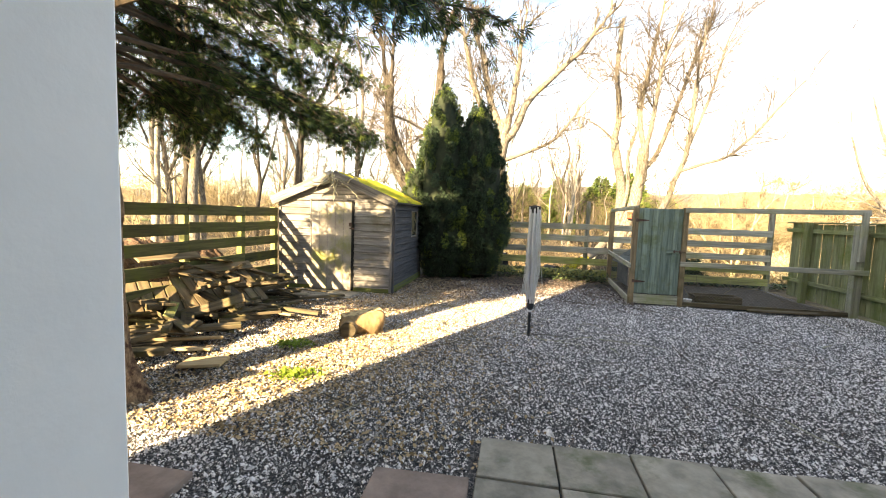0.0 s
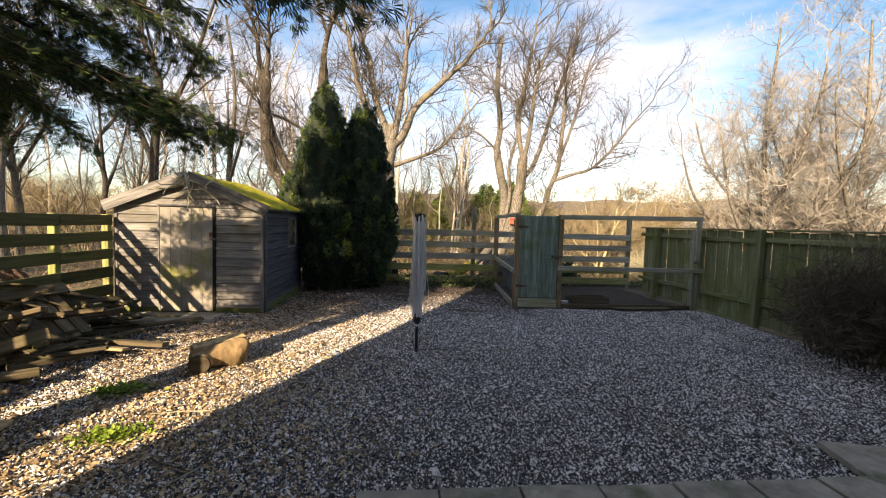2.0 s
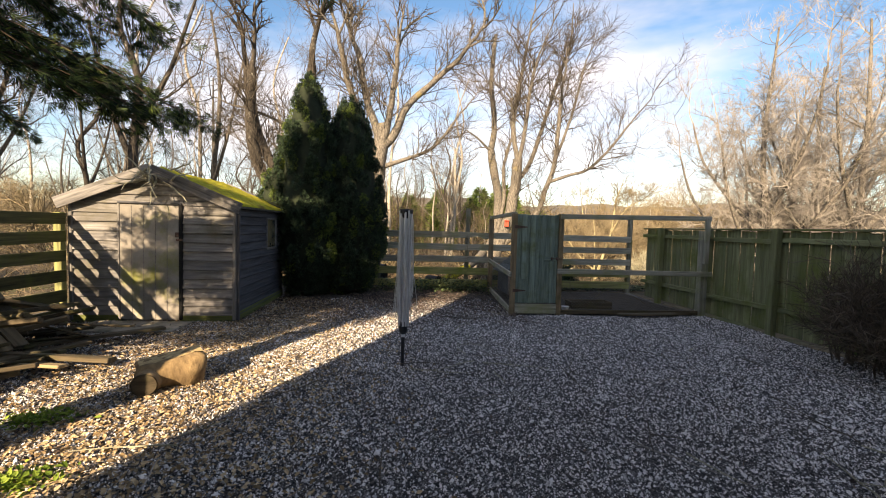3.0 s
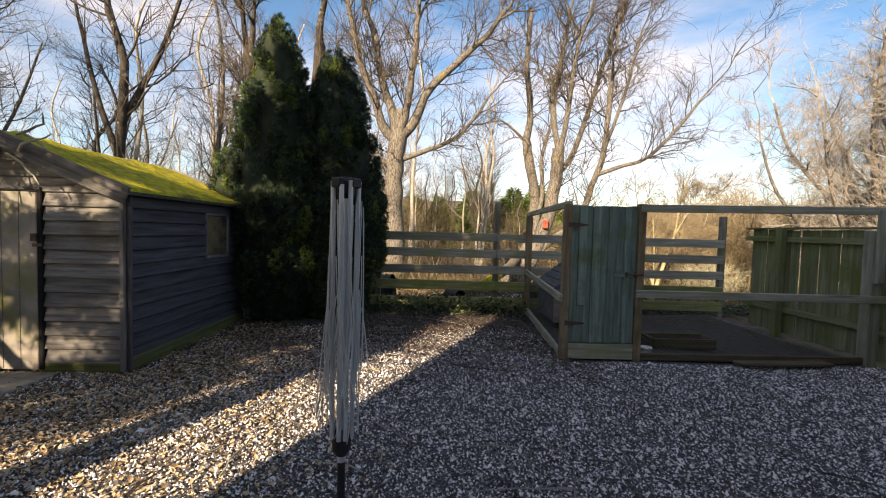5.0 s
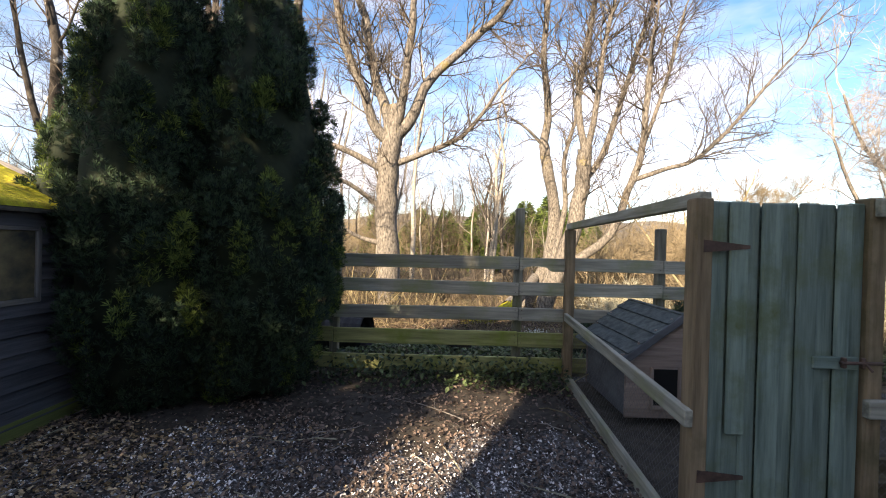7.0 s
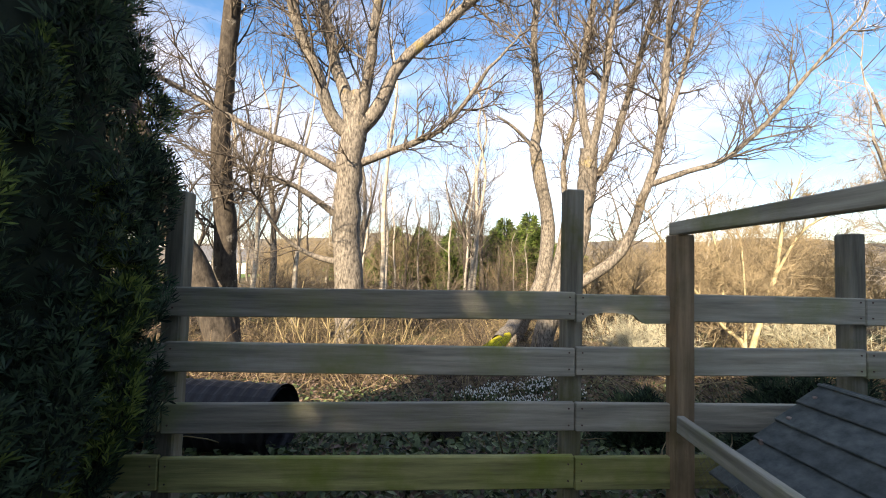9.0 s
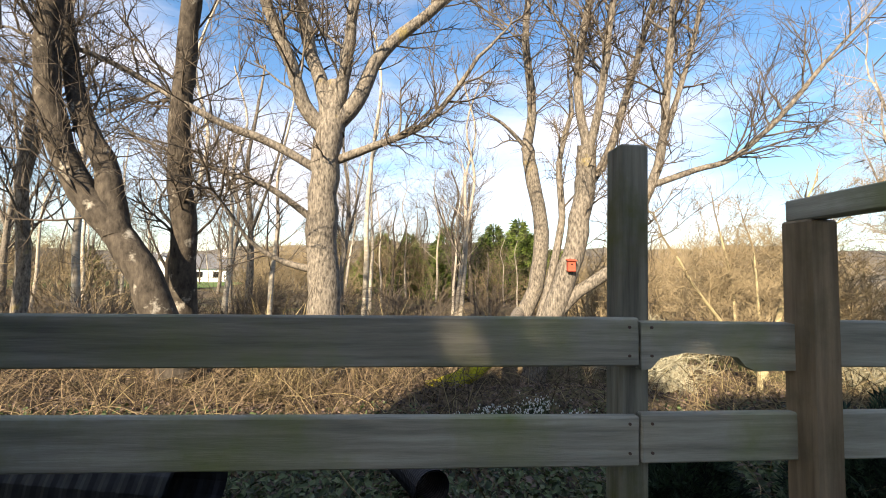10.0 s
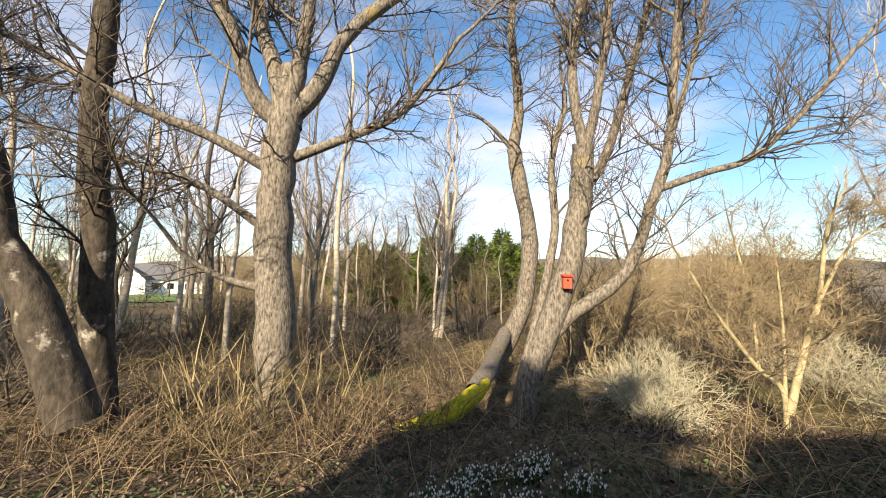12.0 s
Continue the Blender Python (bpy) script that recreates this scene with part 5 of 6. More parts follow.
for k in range(95):
    a = radians(rng.uniform(-62, 45) if k > 60 else rng.uniform(-62, 18))
    d = rng.uniform(60, 120) if k > 60 else rng.uniform(24, 70)
    x, y = 2 + d * math.sin(a), 5 + d * math.cos(a)
    spots.append((rng.randrange(4), x, y, rng.uniform(0, 360), rng.uniform(0.7, 1.15)))
for k in range(16):
    a = radians(rng.uniform(-75, -38))
    d = rng.uniform(13, 26)
    spots.append((rng.randrange(4), 1 + d * math.sin(a), 3 + d * math.cos(a), rng.uniform(0, 360), rng.uniform(0.8, 1.1)))
for k in range(46):
    a, d = radians(rng.uniform(14, 50)), rng.uniform(26, 75)
    spots.append((rng.randrange(4), 4 + d * math.sin(a), 9 + d * math.cos(a), rng.uniform(0, 360), rng.uniform(0.35, 0.6)))
used = set()
for k, x, y, rz, s in spots:
    if k in used:
        copy_at(kinds[k], x, y, rz, s)
    else:
        used.add(k)
        place(kinds[k], x, y, rz, s)

# fine-twigged trees beyond the board fence
def spreading_tree(seed, height):
    t = Tree(seed, True)
    pr = t.rng
    f, r = t.limb([(0, 0, -0.3), (0.05, 0, height * 0.12), (0.1, 0.1, height * 0.3), (0.0, 0.2, height * 0.62), (0.2, 0.1, height)], 0.24, 0.03, 10)
    t.dress(f, r, 34, 3, height * 0.15, 0.2, 0.35)
    for q in range(9):
        a = q * 2.4
        b = f[int(len(f) * pr.uniform(0.12, 0.5))]
        d = Vector((math.cos(a) * 0.7, math.sin(a) * 0.7, 0.85))
        lf, lr = t.limb([b, b + d * height * 0.16, b + d * height * 0.34 + Vector((0, 0, height * 0.03)), b + d * height * 0.42 + Vector((0, 0, height * 0.14))], 0.095, 0.03, 7)
        t.dress(lf, lr, 15, 3, height * 0.12, 0.2, 0.3)
        t.sprout(lf[-1], lf[-1] - lf[-4], 0.03, height * 0.18, 3)
    return t.finish("crack_willow", "wide fine-twigged bare tree, pinkish grey", M_BARK, M_PINK, group="wide bare trees")


fine = spreading_tree(61, 9.5)
place(fine, 17.4, 13.7, 0, 1.12)
for x, y, rz, s in ((19.5, 11.6, 90, 1.1), (22.5, 15.5, 250, 1.1), (25.0, 10.5, 200, 1.25), (27, 19, 10, 1.2)):
    copy_at(fine, x, y, rz, s)
thicket = twig_bush("thicket_tree", "tall wispy tawny thicket of bare saplings", 66, 10, 3.6, 1.6, M_HAZE, 3, 0.3, "thicket")
place(thicket, 24.0, 34.0)
for k in range(60):
    a = rng.uniform(-50, 58)
    d = rng.uniform(34, 80)
    if -25 < a < -12:
        continue
    a = radians(a)
    copy_at(thicket, 4 + d * math.sin(a), 9 + d * math.cos(a), rng.uniform(0, 360), rng.uniform(0.75, 1.15) * (0.75 + d / 90))
for k in range(26):
    a, d = radians(rng.uniform(24, 56)), rng.uniform(14, 34)
    copy_at(thicket, 5 + d * math.sin(a), 9 + d * math.cos(a), rng.uniform(0, 360), rng.uniform(0.45, 0.75))
scrub = twig_bush("scrub_bush", "tawny bare scrub bush in the meadow", 62, 9, 1.5, 0.5, M_HAZE, 2, 0.6)
place(scrub, 14.0, 22.0)
for k in range(170):
    a = rng.uniform(-58, 62)
    d = rng.uniform(22, 95)
    if -25 < a < -12 and d > 24:
        continue
    a = radians(a)
    copy_at(scrub, 4 + d * math.sin(a), 9 + d * math.cos(a), rng.uniform(0, 360), rng.uniform(0.7, 1.5) * (1 + d / 90))

saplings = twig_bush("sapling_clump", "clump of bare brown saplings and briars", 67, 11, 1.7, 0.55, M_TWIG, 2, 0.45)
place(saplings, 5.0, 23.0)
for k in range(95):
    a = rng.uniform(-50, 48)
    d = rng.uniform(11.5, 38)
    if -24 < a < -13 and d > 20:
        continue
    a = radians(a)
    copy_at(saplings, 3.5 + d * math.sin(a), 9.5 + d * math.cos(a), rng.uniform(0, 360), rng.uniform(0.5, 1.15))
shoots = twig_bush("sapling_clump", "upright pale straw-coloured shoots at the big tree's foot", 71, 6, 1.7, 0.35, M_GRASS, 1, 0.3)
place(shoots, 1.85, 17.6)
for x, y, rz, s in ((2.6, 17.5, 60, 0.8), (3.3, 17.7, 140, 0.95), (1.1, 17.9, 220, 0.7), (4.1, 17.9, 300, 0.75)):
    copy_at(shoots, x, y, rz, s)


# ---- evergreens ----
def spray_cloud(g, centres, normals, size, rng, blades=5, upright_bias=0.6, spread=0.55, slim=0.075):
    """Small pointed leaf sprays: each one is a fan of narrow leaves on one stalk."""
    n = len(centres)
    up = np.array([0, 0, 1.0])
    d = normals * (1 - upright_bias) + up * upright_bias + rng.normal(0, 0.28, (n, 3))
    d /= np.linalg.norm(d, axis=1)[:, None]
    side = np.cross(d, rng.normal(0, 1, (n, 3)))
    side /= np.linalg.norm(side, axis=1)[:, None] + 1e-9
    ln = size * rng.uniform(0.6, 1.3, n)[:, None]
    verts, faces = [], []
    for b in range(blades):
        ang = (b - (blades - 1) / 2) * spread
        t0 = 0.12 * abs(b - (blades - 1) / 2)
        o = centres + d * ln * 0.25 * b / blades
        tipd = d * math.cos(ang) + side * math.sin(ang)
        wid = np.cross(tipd, np.cross(d, side)) * ln * slim
        verts += [o - wid * 0.4, o + tipd * ln * 0.5 - wid, o + tipd * ln * (1 - t0), o + tipd * ln * 0.5 + wid]
    m = blades * 4
    arr = np.stack(verts, 1).reshape(-1, 3)
    base = (np.arange(n) * m)[:, None, None]
    q = np.array([[4 * b, 4 * b + 1, 4 * b + 2, 4 * b + 3] for b in range(blades)])[None]
    g.add(arr, (base + q).reshape(-1, 4))


def cypress(name, label, x, y, height, radius, seed, tufts, side_lobe=None):
    """Ovoid cypress: a dark core clad in upright plumes of scale-leaf sprays."""
    rng = np.random.default_rng(seed)
    holder = thing(name, Matrix.Translation((x, y, 0)), label, "tree", "columnar cypresses")
    g = Geo()
    g.tube([(0, 0, -0.1), (0.02, 0, height * 0.45), (0, 0, height * 0.8)], [0.09, 0.06, 0.02], 9)
    part("trunk", g, M_DARKBARK, holder, smooth=True)
    heights = np.array([0, 0.04, 0.1, 0.2, 0.33, 0.5, 0.65, 0.8, 0.9, 0.97, 1.0])
    widths = np.array([0.5, 0.62, 0.78, 0.95, 1.0, 0.92, 0.8, 0.6, 0.42, 0.22, 0.04])
    leaf, light, core = Geo(), Geo(), Geo()
    bodies = [(0.0, 0.0, 0.0, height, radius, tufts)]
    if side_lobe:
        bodies.append((*side_lobe, tufts // 9))
    for bx, by, bz, h, rad, count in bodies:
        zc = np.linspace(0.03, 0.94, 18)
        # Added core tube whose dark colour stands for shade between the plumes.
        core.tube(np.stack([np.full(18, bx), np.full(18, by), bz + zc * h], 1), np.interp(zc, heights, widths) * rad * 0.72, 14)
        for k in range(count):
            t = rng.beta(1.0, 1.25)
            a = rng.uniform(0, 2 * np.pi)
            r = rad * np.interp(t, heights, widths) * rng.uniform(0.74, 0.93)
            long, thick = rng.uniform(0.28, 0.5) * (1 - 0.35 * t), rng.uniform(0.06, 0.105) * (1 - 0.3 * t)
            out = np.array([math.cos(a), math.sin(a), 0.0])
            axis = np.array([0, 0, 1.0]) + out * rng.uniform(-0.05, 0.3)
            base = np.array([bx, by, bz + 0.05 + t * (h - 0.25)]) + out * r
            n = int(115 * rng.uniform(0.7, 1.3))
            f = rng.random(n)
            swell = thick * np.sin(np.pi * np.clip(f * 0.82 + 0.12, 0, 1)) * rng.uniform(0.5, 1.1, n)
            ang = rng.uniform(0, 2 * np.pi, n)
            nm = np.stack([np.cos(ang), np.sin(ang), np.full(n, 0.15)], 1)
            c = base + axis * (f * long - long * 0.35)[:, None] + nm * swell[:, None]
            c[:, 2] = np.maximum(c[:, 2], 0.05)
            spray_cloud(light if rng.random() < 0.16 else leaf, c, nm, 0.056, rng, 4, 0.6)
    part("inner_foliage", core, M_CORE_SHADE, holder, smooth=True)
    part("foliage", leaf, M_YEW, holder, "dense dark green scale foliage")
    part("young_foliage", light, M_YEWLIGHT, holder, "brighter green shoots with sunlight put into the colour")


cypress("cypress_tree", "tall dark green cypress with a ragged tip by the shed", -0.05, 9.8, 4.5, 0.74, 101, 400, (-0.62, 0.0, 1.35, 1.25, 0.34))
cypress("cypress_tree", "shorter rounded dark cypress grown into the taller one", 0.78, 10.05, 4.2, 0.86, 102, 400)


def big_conifer():
    x, y = -2.58, 3.0
    tree = thing("conifer_tree", Matrix.Translation((x, y, 0)), "large conifer with ochre trunk and drooping dark branches", "tree")
    rng = np.random.default_rng(9)
    pr = random.Random(9)
    t = Tree(9)
    g = Geo()
    zs = np.concatenate([np.linspace(-0.15, 3.0, 64), np.linspace(3.2, 8.9, 40)])
    nside = 40
    ang = np.arange(nside) * 2 * np.pi / nside
    rings = []
    for z in zs:
        r0 = (0.205 - 0.014 * z) + 0.13 * math.exp(-max(z, 0) * 3.2)
        ridge = [0.020 * noise.noise(Vector((math.cos(q) * 7, math.sin(q) * 7, z * 2.2))) + 0.016 * noise.noise(Vector((math.cos(q) * 11, math.sin(q) * 11, z * 6))) + 0.05 * math.exp(-max(z, 0) * 4) * math.sin(q * 5) for q in ang]
        rings.append(np.stack([(r0 + np.array(ridge)) * np.cos(ang) + 0.008 * z, (r0 + np.array(ridge)) * np.sin(ang), np.full(nside, z)], 1))
    qi = np.arange(len(zs) - 1)[:, None] * nside
    qj = np.arange(nside)[None, :]
    g.add(np.concatenate(rings), np.stack([qi + qj, qi + (qj + 1) % nside, qi + nside + (qj + 1) % nside, qi + nside + qj], -1).reshape(-1, 4))
    t.wood = g
    leaf, light = Geo(), Geo()
    cs, ns = [], []
    for k in range(215):
        z = 2.5 + 5.9 * (k / 215) ** 1.6 + pr.uniform(-0.1, 0.1)
        a = k * 2.4 + pr.uniform(-0.4, 0.4)
        L = (3.2 - 0.22 * z) * pr.uniform(0.7, 1.1) * (1.1 if 1.9 < a % (2 * math.pi) < 3.0 else 0.88 if math.cos(a) < -0.2 else 1.06)
        if z < 3.4 and math.sin(a) < -0.55:
            continue
        d = Vector((math.cos(a), math.sin(a), 0.14))
        p = Vector((0.03, 0, z))
        pts = [p.copy()]
        for q in range(7):
            d = (d + Vector((pr.uniform(-0.1, 0.1), pr.uniform(-0.1, 0.1), -0.055 + (0.04 if q > 4 else 0)))).normalized()
            p = p + d * (L / 7)
            pts.append(p.copy())
        bare = 0
        for b in pts:
            along_sun, across = b.x * SUN_DIR.x + b.y * SUN_DIR.y, b.x * SUN_DIR.y - b.y * SUN_DIR.x
            bare += 0.2 < across < 1.0 and along_sun + b.z / 0.477 < 9.6
        if bare >= 3:
            continue
        t.twig.tube(pts, np.linspace(0.024, 0.006, 8), 5)
        for q in range(50 if z < 5 else 30):
            s = pr.uniform(0.16, 1.0) ** 0.8 * 7
            i = min(int(s), 6)
            b = pts[i].lerp(pts[i + 1], s - i)
            ax = (pts[i + 1] - pts[i]).normalized()
            sd = ax.cross(Vector((0, 0, 1))).normalized() * pr.choice((-1, 1))
            along_sun, across = b.x * SUN_DIR.x + b.y * SUN_DIR.y, b.x * SUN_DIR.y - b.y * SUN_DIR.x
            lands = along_sun + b.z / 0.477
            if (0.2 < across < 1.0 and lands < 9.6) or (5.5 < lands < 9.8 and (-0.62 < across < -0.38 or -1.35 < across < -1.1)):
                continue
            bd = (ax * 0.75 + sd * pr.uniform(0.5, 1.0) + Vector((0, 0, pr.uniform(-0.5, 0.12)))).normalized()
            bl = pr.uniform(0.25, 0.62) * (1.15 - 0.5 * s / 7)
            e = b + bd * bl + Vector((0, 0, -0.08))
            t.twig.tube([b, (b + e) / 2 + Vector((0, 0, 0.02)), e], [0.006, 0.004, 0.002], 3)
            m = 16 if z < 5 else 9
            for w in range(m):
                f = (w + 0.5) / m
                cs.append(tuple(b.lerp(e, f) + Vector((pr.gauss(0, 0.035), pr.gauss(0, 0.035), pr.gauss(0, 0.025)))))
                ns.append(tuple((bd + Vector((pr.uniform(-0.8, 0.8), pr.uniform(-0.8, 0.8), pr.uniform(-0.6, 0.2)))).normalized()))
    cs, ns = np.array(cs), np.array(ns)
    tone = rng.random(len(cs)) < 0.14
    high = cs[:, 2] > 4.9
    spray_cloud(leaf, cs[high], ns[high], 0.15, rng, 4, -0.1, 0.4, 0.1)
    cs, ns, tone = cs[~high], ns[~high], tone[~high]
    spray_cloud(leaf, cs[~tone], ns[~tone], 0.085, rng, 5, -0.1, 0.32, 0.05)
    spray_cloud(light, cs[tone], ns[tone], 0.085, rng, 5, -0.1, 0.32, 0.05)
    part("trunk", t.wood, M_CONBARK, tree, "ochre flaking bark", smooth=True)
    part("inner_twig", t.twig, M_BROWNBUSH, tree)
    part("foliage", leaf, M_FIR, tree, "dark green drooping foliage")
    part("young_foliage", light, M_YEWLIGHT, tree, "lighter green tips in the sunlit tone")


big_conifer()


def evergreen_shrub(x, y, r, seed):
    rng = np.random.default_rng(seed)
    holder = thing("evergreen_shrub", Matrix.Translation((x, y, float(ground_height(np.float64(x), np.float64(y))))), "low dark evergreen shrub behind the rail fence", "shrub")
    n = 3800
    d = rng.normal(0, 1, (n, 3))
    d /= np.linalg.norm(d, axis=1)[:, None]
    d[:, 2] = np.abs(d[:, 2])
    rr = r * rng.uniform(0.55, 1.05, n) * (1 + 0.2 * np.sin(d[:, 0] * 9) * np.sin(d[:, 1] * 8))
    leaf = Geo()
    spray_cloud(leaf, d * rr[:, None] * np.array([1.2, 1.0, 1.3]), d, 0.09, rng, 4, 0.1)
    part("foliage", leaf, M_YEW, holder)
    g = Geo()
    g.tube([(0, 0, -0.1), (0, 0, r * 0.8)], [0.05, 0.02], 7)
    part("trunk", g, M_DARKBARK, holder)


evergreen_shrub(6.3, 11.0, 0.55, 71)
evergreen_shrub(5.2, 11.7, 0.35, 72)


def far_conifer(seed, height, radius):
    rng = np.random.default_rng(seed)
    holder = thing("fir_tree", Matrix(), "dark green conical fir among bare trees", "tree", "distant firs")
    g = Geo()
    g.tube([(0, 0, -0.2), (0, 0, height * 0.5), (0, 0, height)], [0.2, 0.12, 0.02], 7)
    part("trunk", g, M_DARKBARK, holder)
    n = 1500
    z = rng.beta(1.0, 1.5, n)
    ang = rng.uniform(0, 2 * np.pi, n)
    r = radius * (1 - z) ** 0.8 * (1 + 0.25 * np.sin(z * 30 + ang * 2)) * rng.uniform(0.35, 1.05, n)
    leaf = Geo()
    c = np.stack([r * np.cos(ang), r * np.sin(ang), 0.5 + z * (height - 0.4)], 1)
    spray_cloud(leaf, c, np.stack([np.cos(ang), np.sin(ang), np.full(n, -0.2)], 1), height * 0.11, rng, 5, 0.1)
    part("foliage", leaf, M_YEWLIGHT, holder)
    return holder


fir = place(far_conifer(1, 6.5, 2.3), 20.0, 45.0)
for x, y, s in ((16.5, 47, 0.95), (23, 46, 0.75), (13.5, 50, 1.1), (10.0, 52, 1.0), (27, 50, 0.8), (31, 42, 0.45), (8, 60, 1.1), (2.5, 70, 1.2), (18.2, 49, 1.15), (21.5, 50, 1.25), (24.5, 53, 1.1), (12, 46, 0.7), (6, 56, 0.8), (-34, 84, 0.9), (-45, 80, 1.0)):
    copy_at(fir, x, y, x * 37, s)


# ---- far house, lawn ----
def far_house():
    h = thing("white_house", Matrix.Translation((-27, 108, -1.6)) @ Matrix.Rotation(radians(14), 4, "Z"), "distant white cottage with grey slate roof", "house")
    g = Geo()
    g.box((14, 7, 3.2), Matrix.Translation((0, 0, 1.6)), 0.02)
    g.add([(-7, -3.5, 3.2), (-7, 3.5, 3.2), (-7, 0, 5.9), (7, -3.5, 3.2), (7, 3.5, 3.2), (7, 0, 5.9)], [[0, 1, 2], [5, 4, 3]])
    part("wall", g, M_RENDER, h)
    for s in (-1, 1):
        g = Geo()
        g.add([(-7.2, 0, 6.1), (7.2, 0, 6.1), (7.2, s * 3.9, 3.05), (-7.2, s * 3.9, 3.05), (-7.2, 0, 5.9), (7.2, 0, 5.9), (7.2, s * 3.9, 2.9), (-7.2, s * 3.9, 2.9)],
              [[0, 1, 2, 3], [7, 6, 5, 4], [0, 3, 7, 4], [1, 5, 6, 2], [2, 6, 7, 3]])
        part("roof", g, M_SLATE, h)
    g = Geo()
    g.box((4.5, 4, 2.9), Matrix.Translation((-4.6, -4.5, 1.45)), 0.02)
    g.add([(-6.85, -6.5, 2.9), (-2.35, -6.5, 2.9), (-4.6, -6.5, 5.2)], [[0, 1, 2]])
    part("gable_wing", g, M_RENDER, h)
    for s in (-1, 1):
        g = Geo()
        g.add([(-4.6, -6.7, 5.35), (-4.6, -1, 5.35), (-4.6 + s * 2.6, -1, 2.75), (-4.6 + s * 2.6, -6.7, 2.75)], [[0, 1, 2, 3]])
        part("wing_roof", g, M_SLATE, h)
    for x in (-1.0, 1.5, 4.5):
        g = Geo()
        g.box((1.1, 0.1, 1.2), Matrix.Translation((x, -3.52, 1.7)), 0.01)
        part("window", g, M_HOLE, h)
    for x in (-6, 6):
        g = Geo()
        g.box((0.9, 0.9, 1.6), Matrix.Translation((x, 0, 6.4)), 0.02)
        part("chimney", g, M_RENDER, h)


far_house()
g = Geo()
xs, ys = np.linspace(-60, -14, 24), np.linspace(66, 106, 20)
gx, gy = np.meshgrid(xs, ys)
i = (np.arange(19)[:, None] * 24 + np.arange(23)[None, :])
g.add(np.stack([gx, gy, ground_height(gx, gy) + 0.05], -1).reshape(-1, 3), np.stack([i, i + 1, i + 25, i + 24], -1).reshape(-1, 4))
solo("ground_lawn", g, M_LAWN, "green mown lawn before the white cottage", "lawn", "structure", smooth=True)


# ---- drain pipes behind the fence ----
def drain_pipe(p, q, r, label):
    g = Geo()
    p, q = np.array(p, float), np.array(q, float)
    n = 90
    t = np.linspace(0, 1, n)[:, None]
    pts = p + (q - p) * t
    rad = r * (1 + 0.035 * (np.arange(n) % 4 < 2))
    g.tube(pts, rad, 20)
    rim = g
    rim.tube(pts[::-1], rad * 0.9, 20)
    a = np.arange(20)
    return solo("drain_pipe", g, M_BLACK, label, "pipe", smooth=False)


drain_pipe((1.84, 11.98, 0.16), (-0.6, 12.95, 0.13), 0.29, "large black corrugated plastic drain pipe on the ground")
drain_pipe((3.33, 12.0, -0.02), (3.2, 12.6, -0.05), 0.13, "short length of black corrugated drain pipe")


# ---- ground cover ----
def scatter(n, seed, region):
    rng = np.random.default_rng(seed)
    pts = region(rng, n)
    return rng, pts


def blades(name, label, pts, rng, height, width, material, bend=0.5, kinds_="grass", seg=2):
    n = len(pts)
    z0 = ground_height(pts[:, 0], pts[:, 1]) - 0.04
    a = rng.uniform(0, 2 * np.pi, n)
    h = height * rng.uniform(0.4, 1.25, n)
    lean = rng.uniform(0.1, 1.0, n) * bend
    d = np.stack([np.cos(a), np.sin(a)], 1)
    side = np.stack([-d[:, 1], d[:, 0]], 1) * width * rng.uniform(0.6, 1.4, n)[:, None]
    verts = []
    for k in range(seg + 1):
        t = k / seg
        w = (1 - t) ** 0.7 if k < seg else 0.05
        c = np.stack([pts[:, 0] + d[:, 0] * h * lean * t * t, pts[:, 1] + d[:, 1] * h * lean * t * t, z0 + h * (t - 0.35 * lean * t * t)], 1)
        off = np.concatenate([side * w, np.zeros((n, 1))], 1)
        verts += [c - off, c + off]
    arr = np.stack(verts, 1).reshape(-1, 3)
    m = 2 * (seg + 1)
    base = (np.arange(n) * m)[:, None, None]
    q = np.array([[2 * k, 2 * k + 1, 2 * k + 3, 2 * k + 2] for k in range(seg)])[None]
    g = Geo()
    g.add(arr, (base + q).reshape(-1, 4))
    return solo(name, g, material, label, kinds_, "stuff")


def meadow_region(rng, n):
    n0, n = n, n * 2
    u = rng.uniform(-14, 22, n * 2)
    v = 11.6 + 28 * rng.beta(1.1, 1.6, n * 2)
    c, s = math.cos(radians(9.5)), math.sin(radians(9.5))
    x, y = u * c + v * s, -u * s + v * c
    clump = np.sin(x * 1.7 + y) * np.sin(y * 1.3 - x * 0.6) + 0.5 * np.sin(x * 4.1) * np.sin(y * 3.7)
    keep = (clump + rng.uniform(-0.6, 0.6, n * 2)) > 0.15
    near_soil = (v < 17.0) & (rng.random(n * 2) < 1.0 - 0.25 * smooth_step(13.5, 17.0, v))
    keep &= ~near_soil
    return np.stack([x, y], 1)[keep][:n0]


rng, pts = scatter(52000, 201, meadow_region)
blades("dead_grass", "tangled dead straw-coloured grass", pts, rng, 0.13, 0.005, M_GRASS, 1.6)


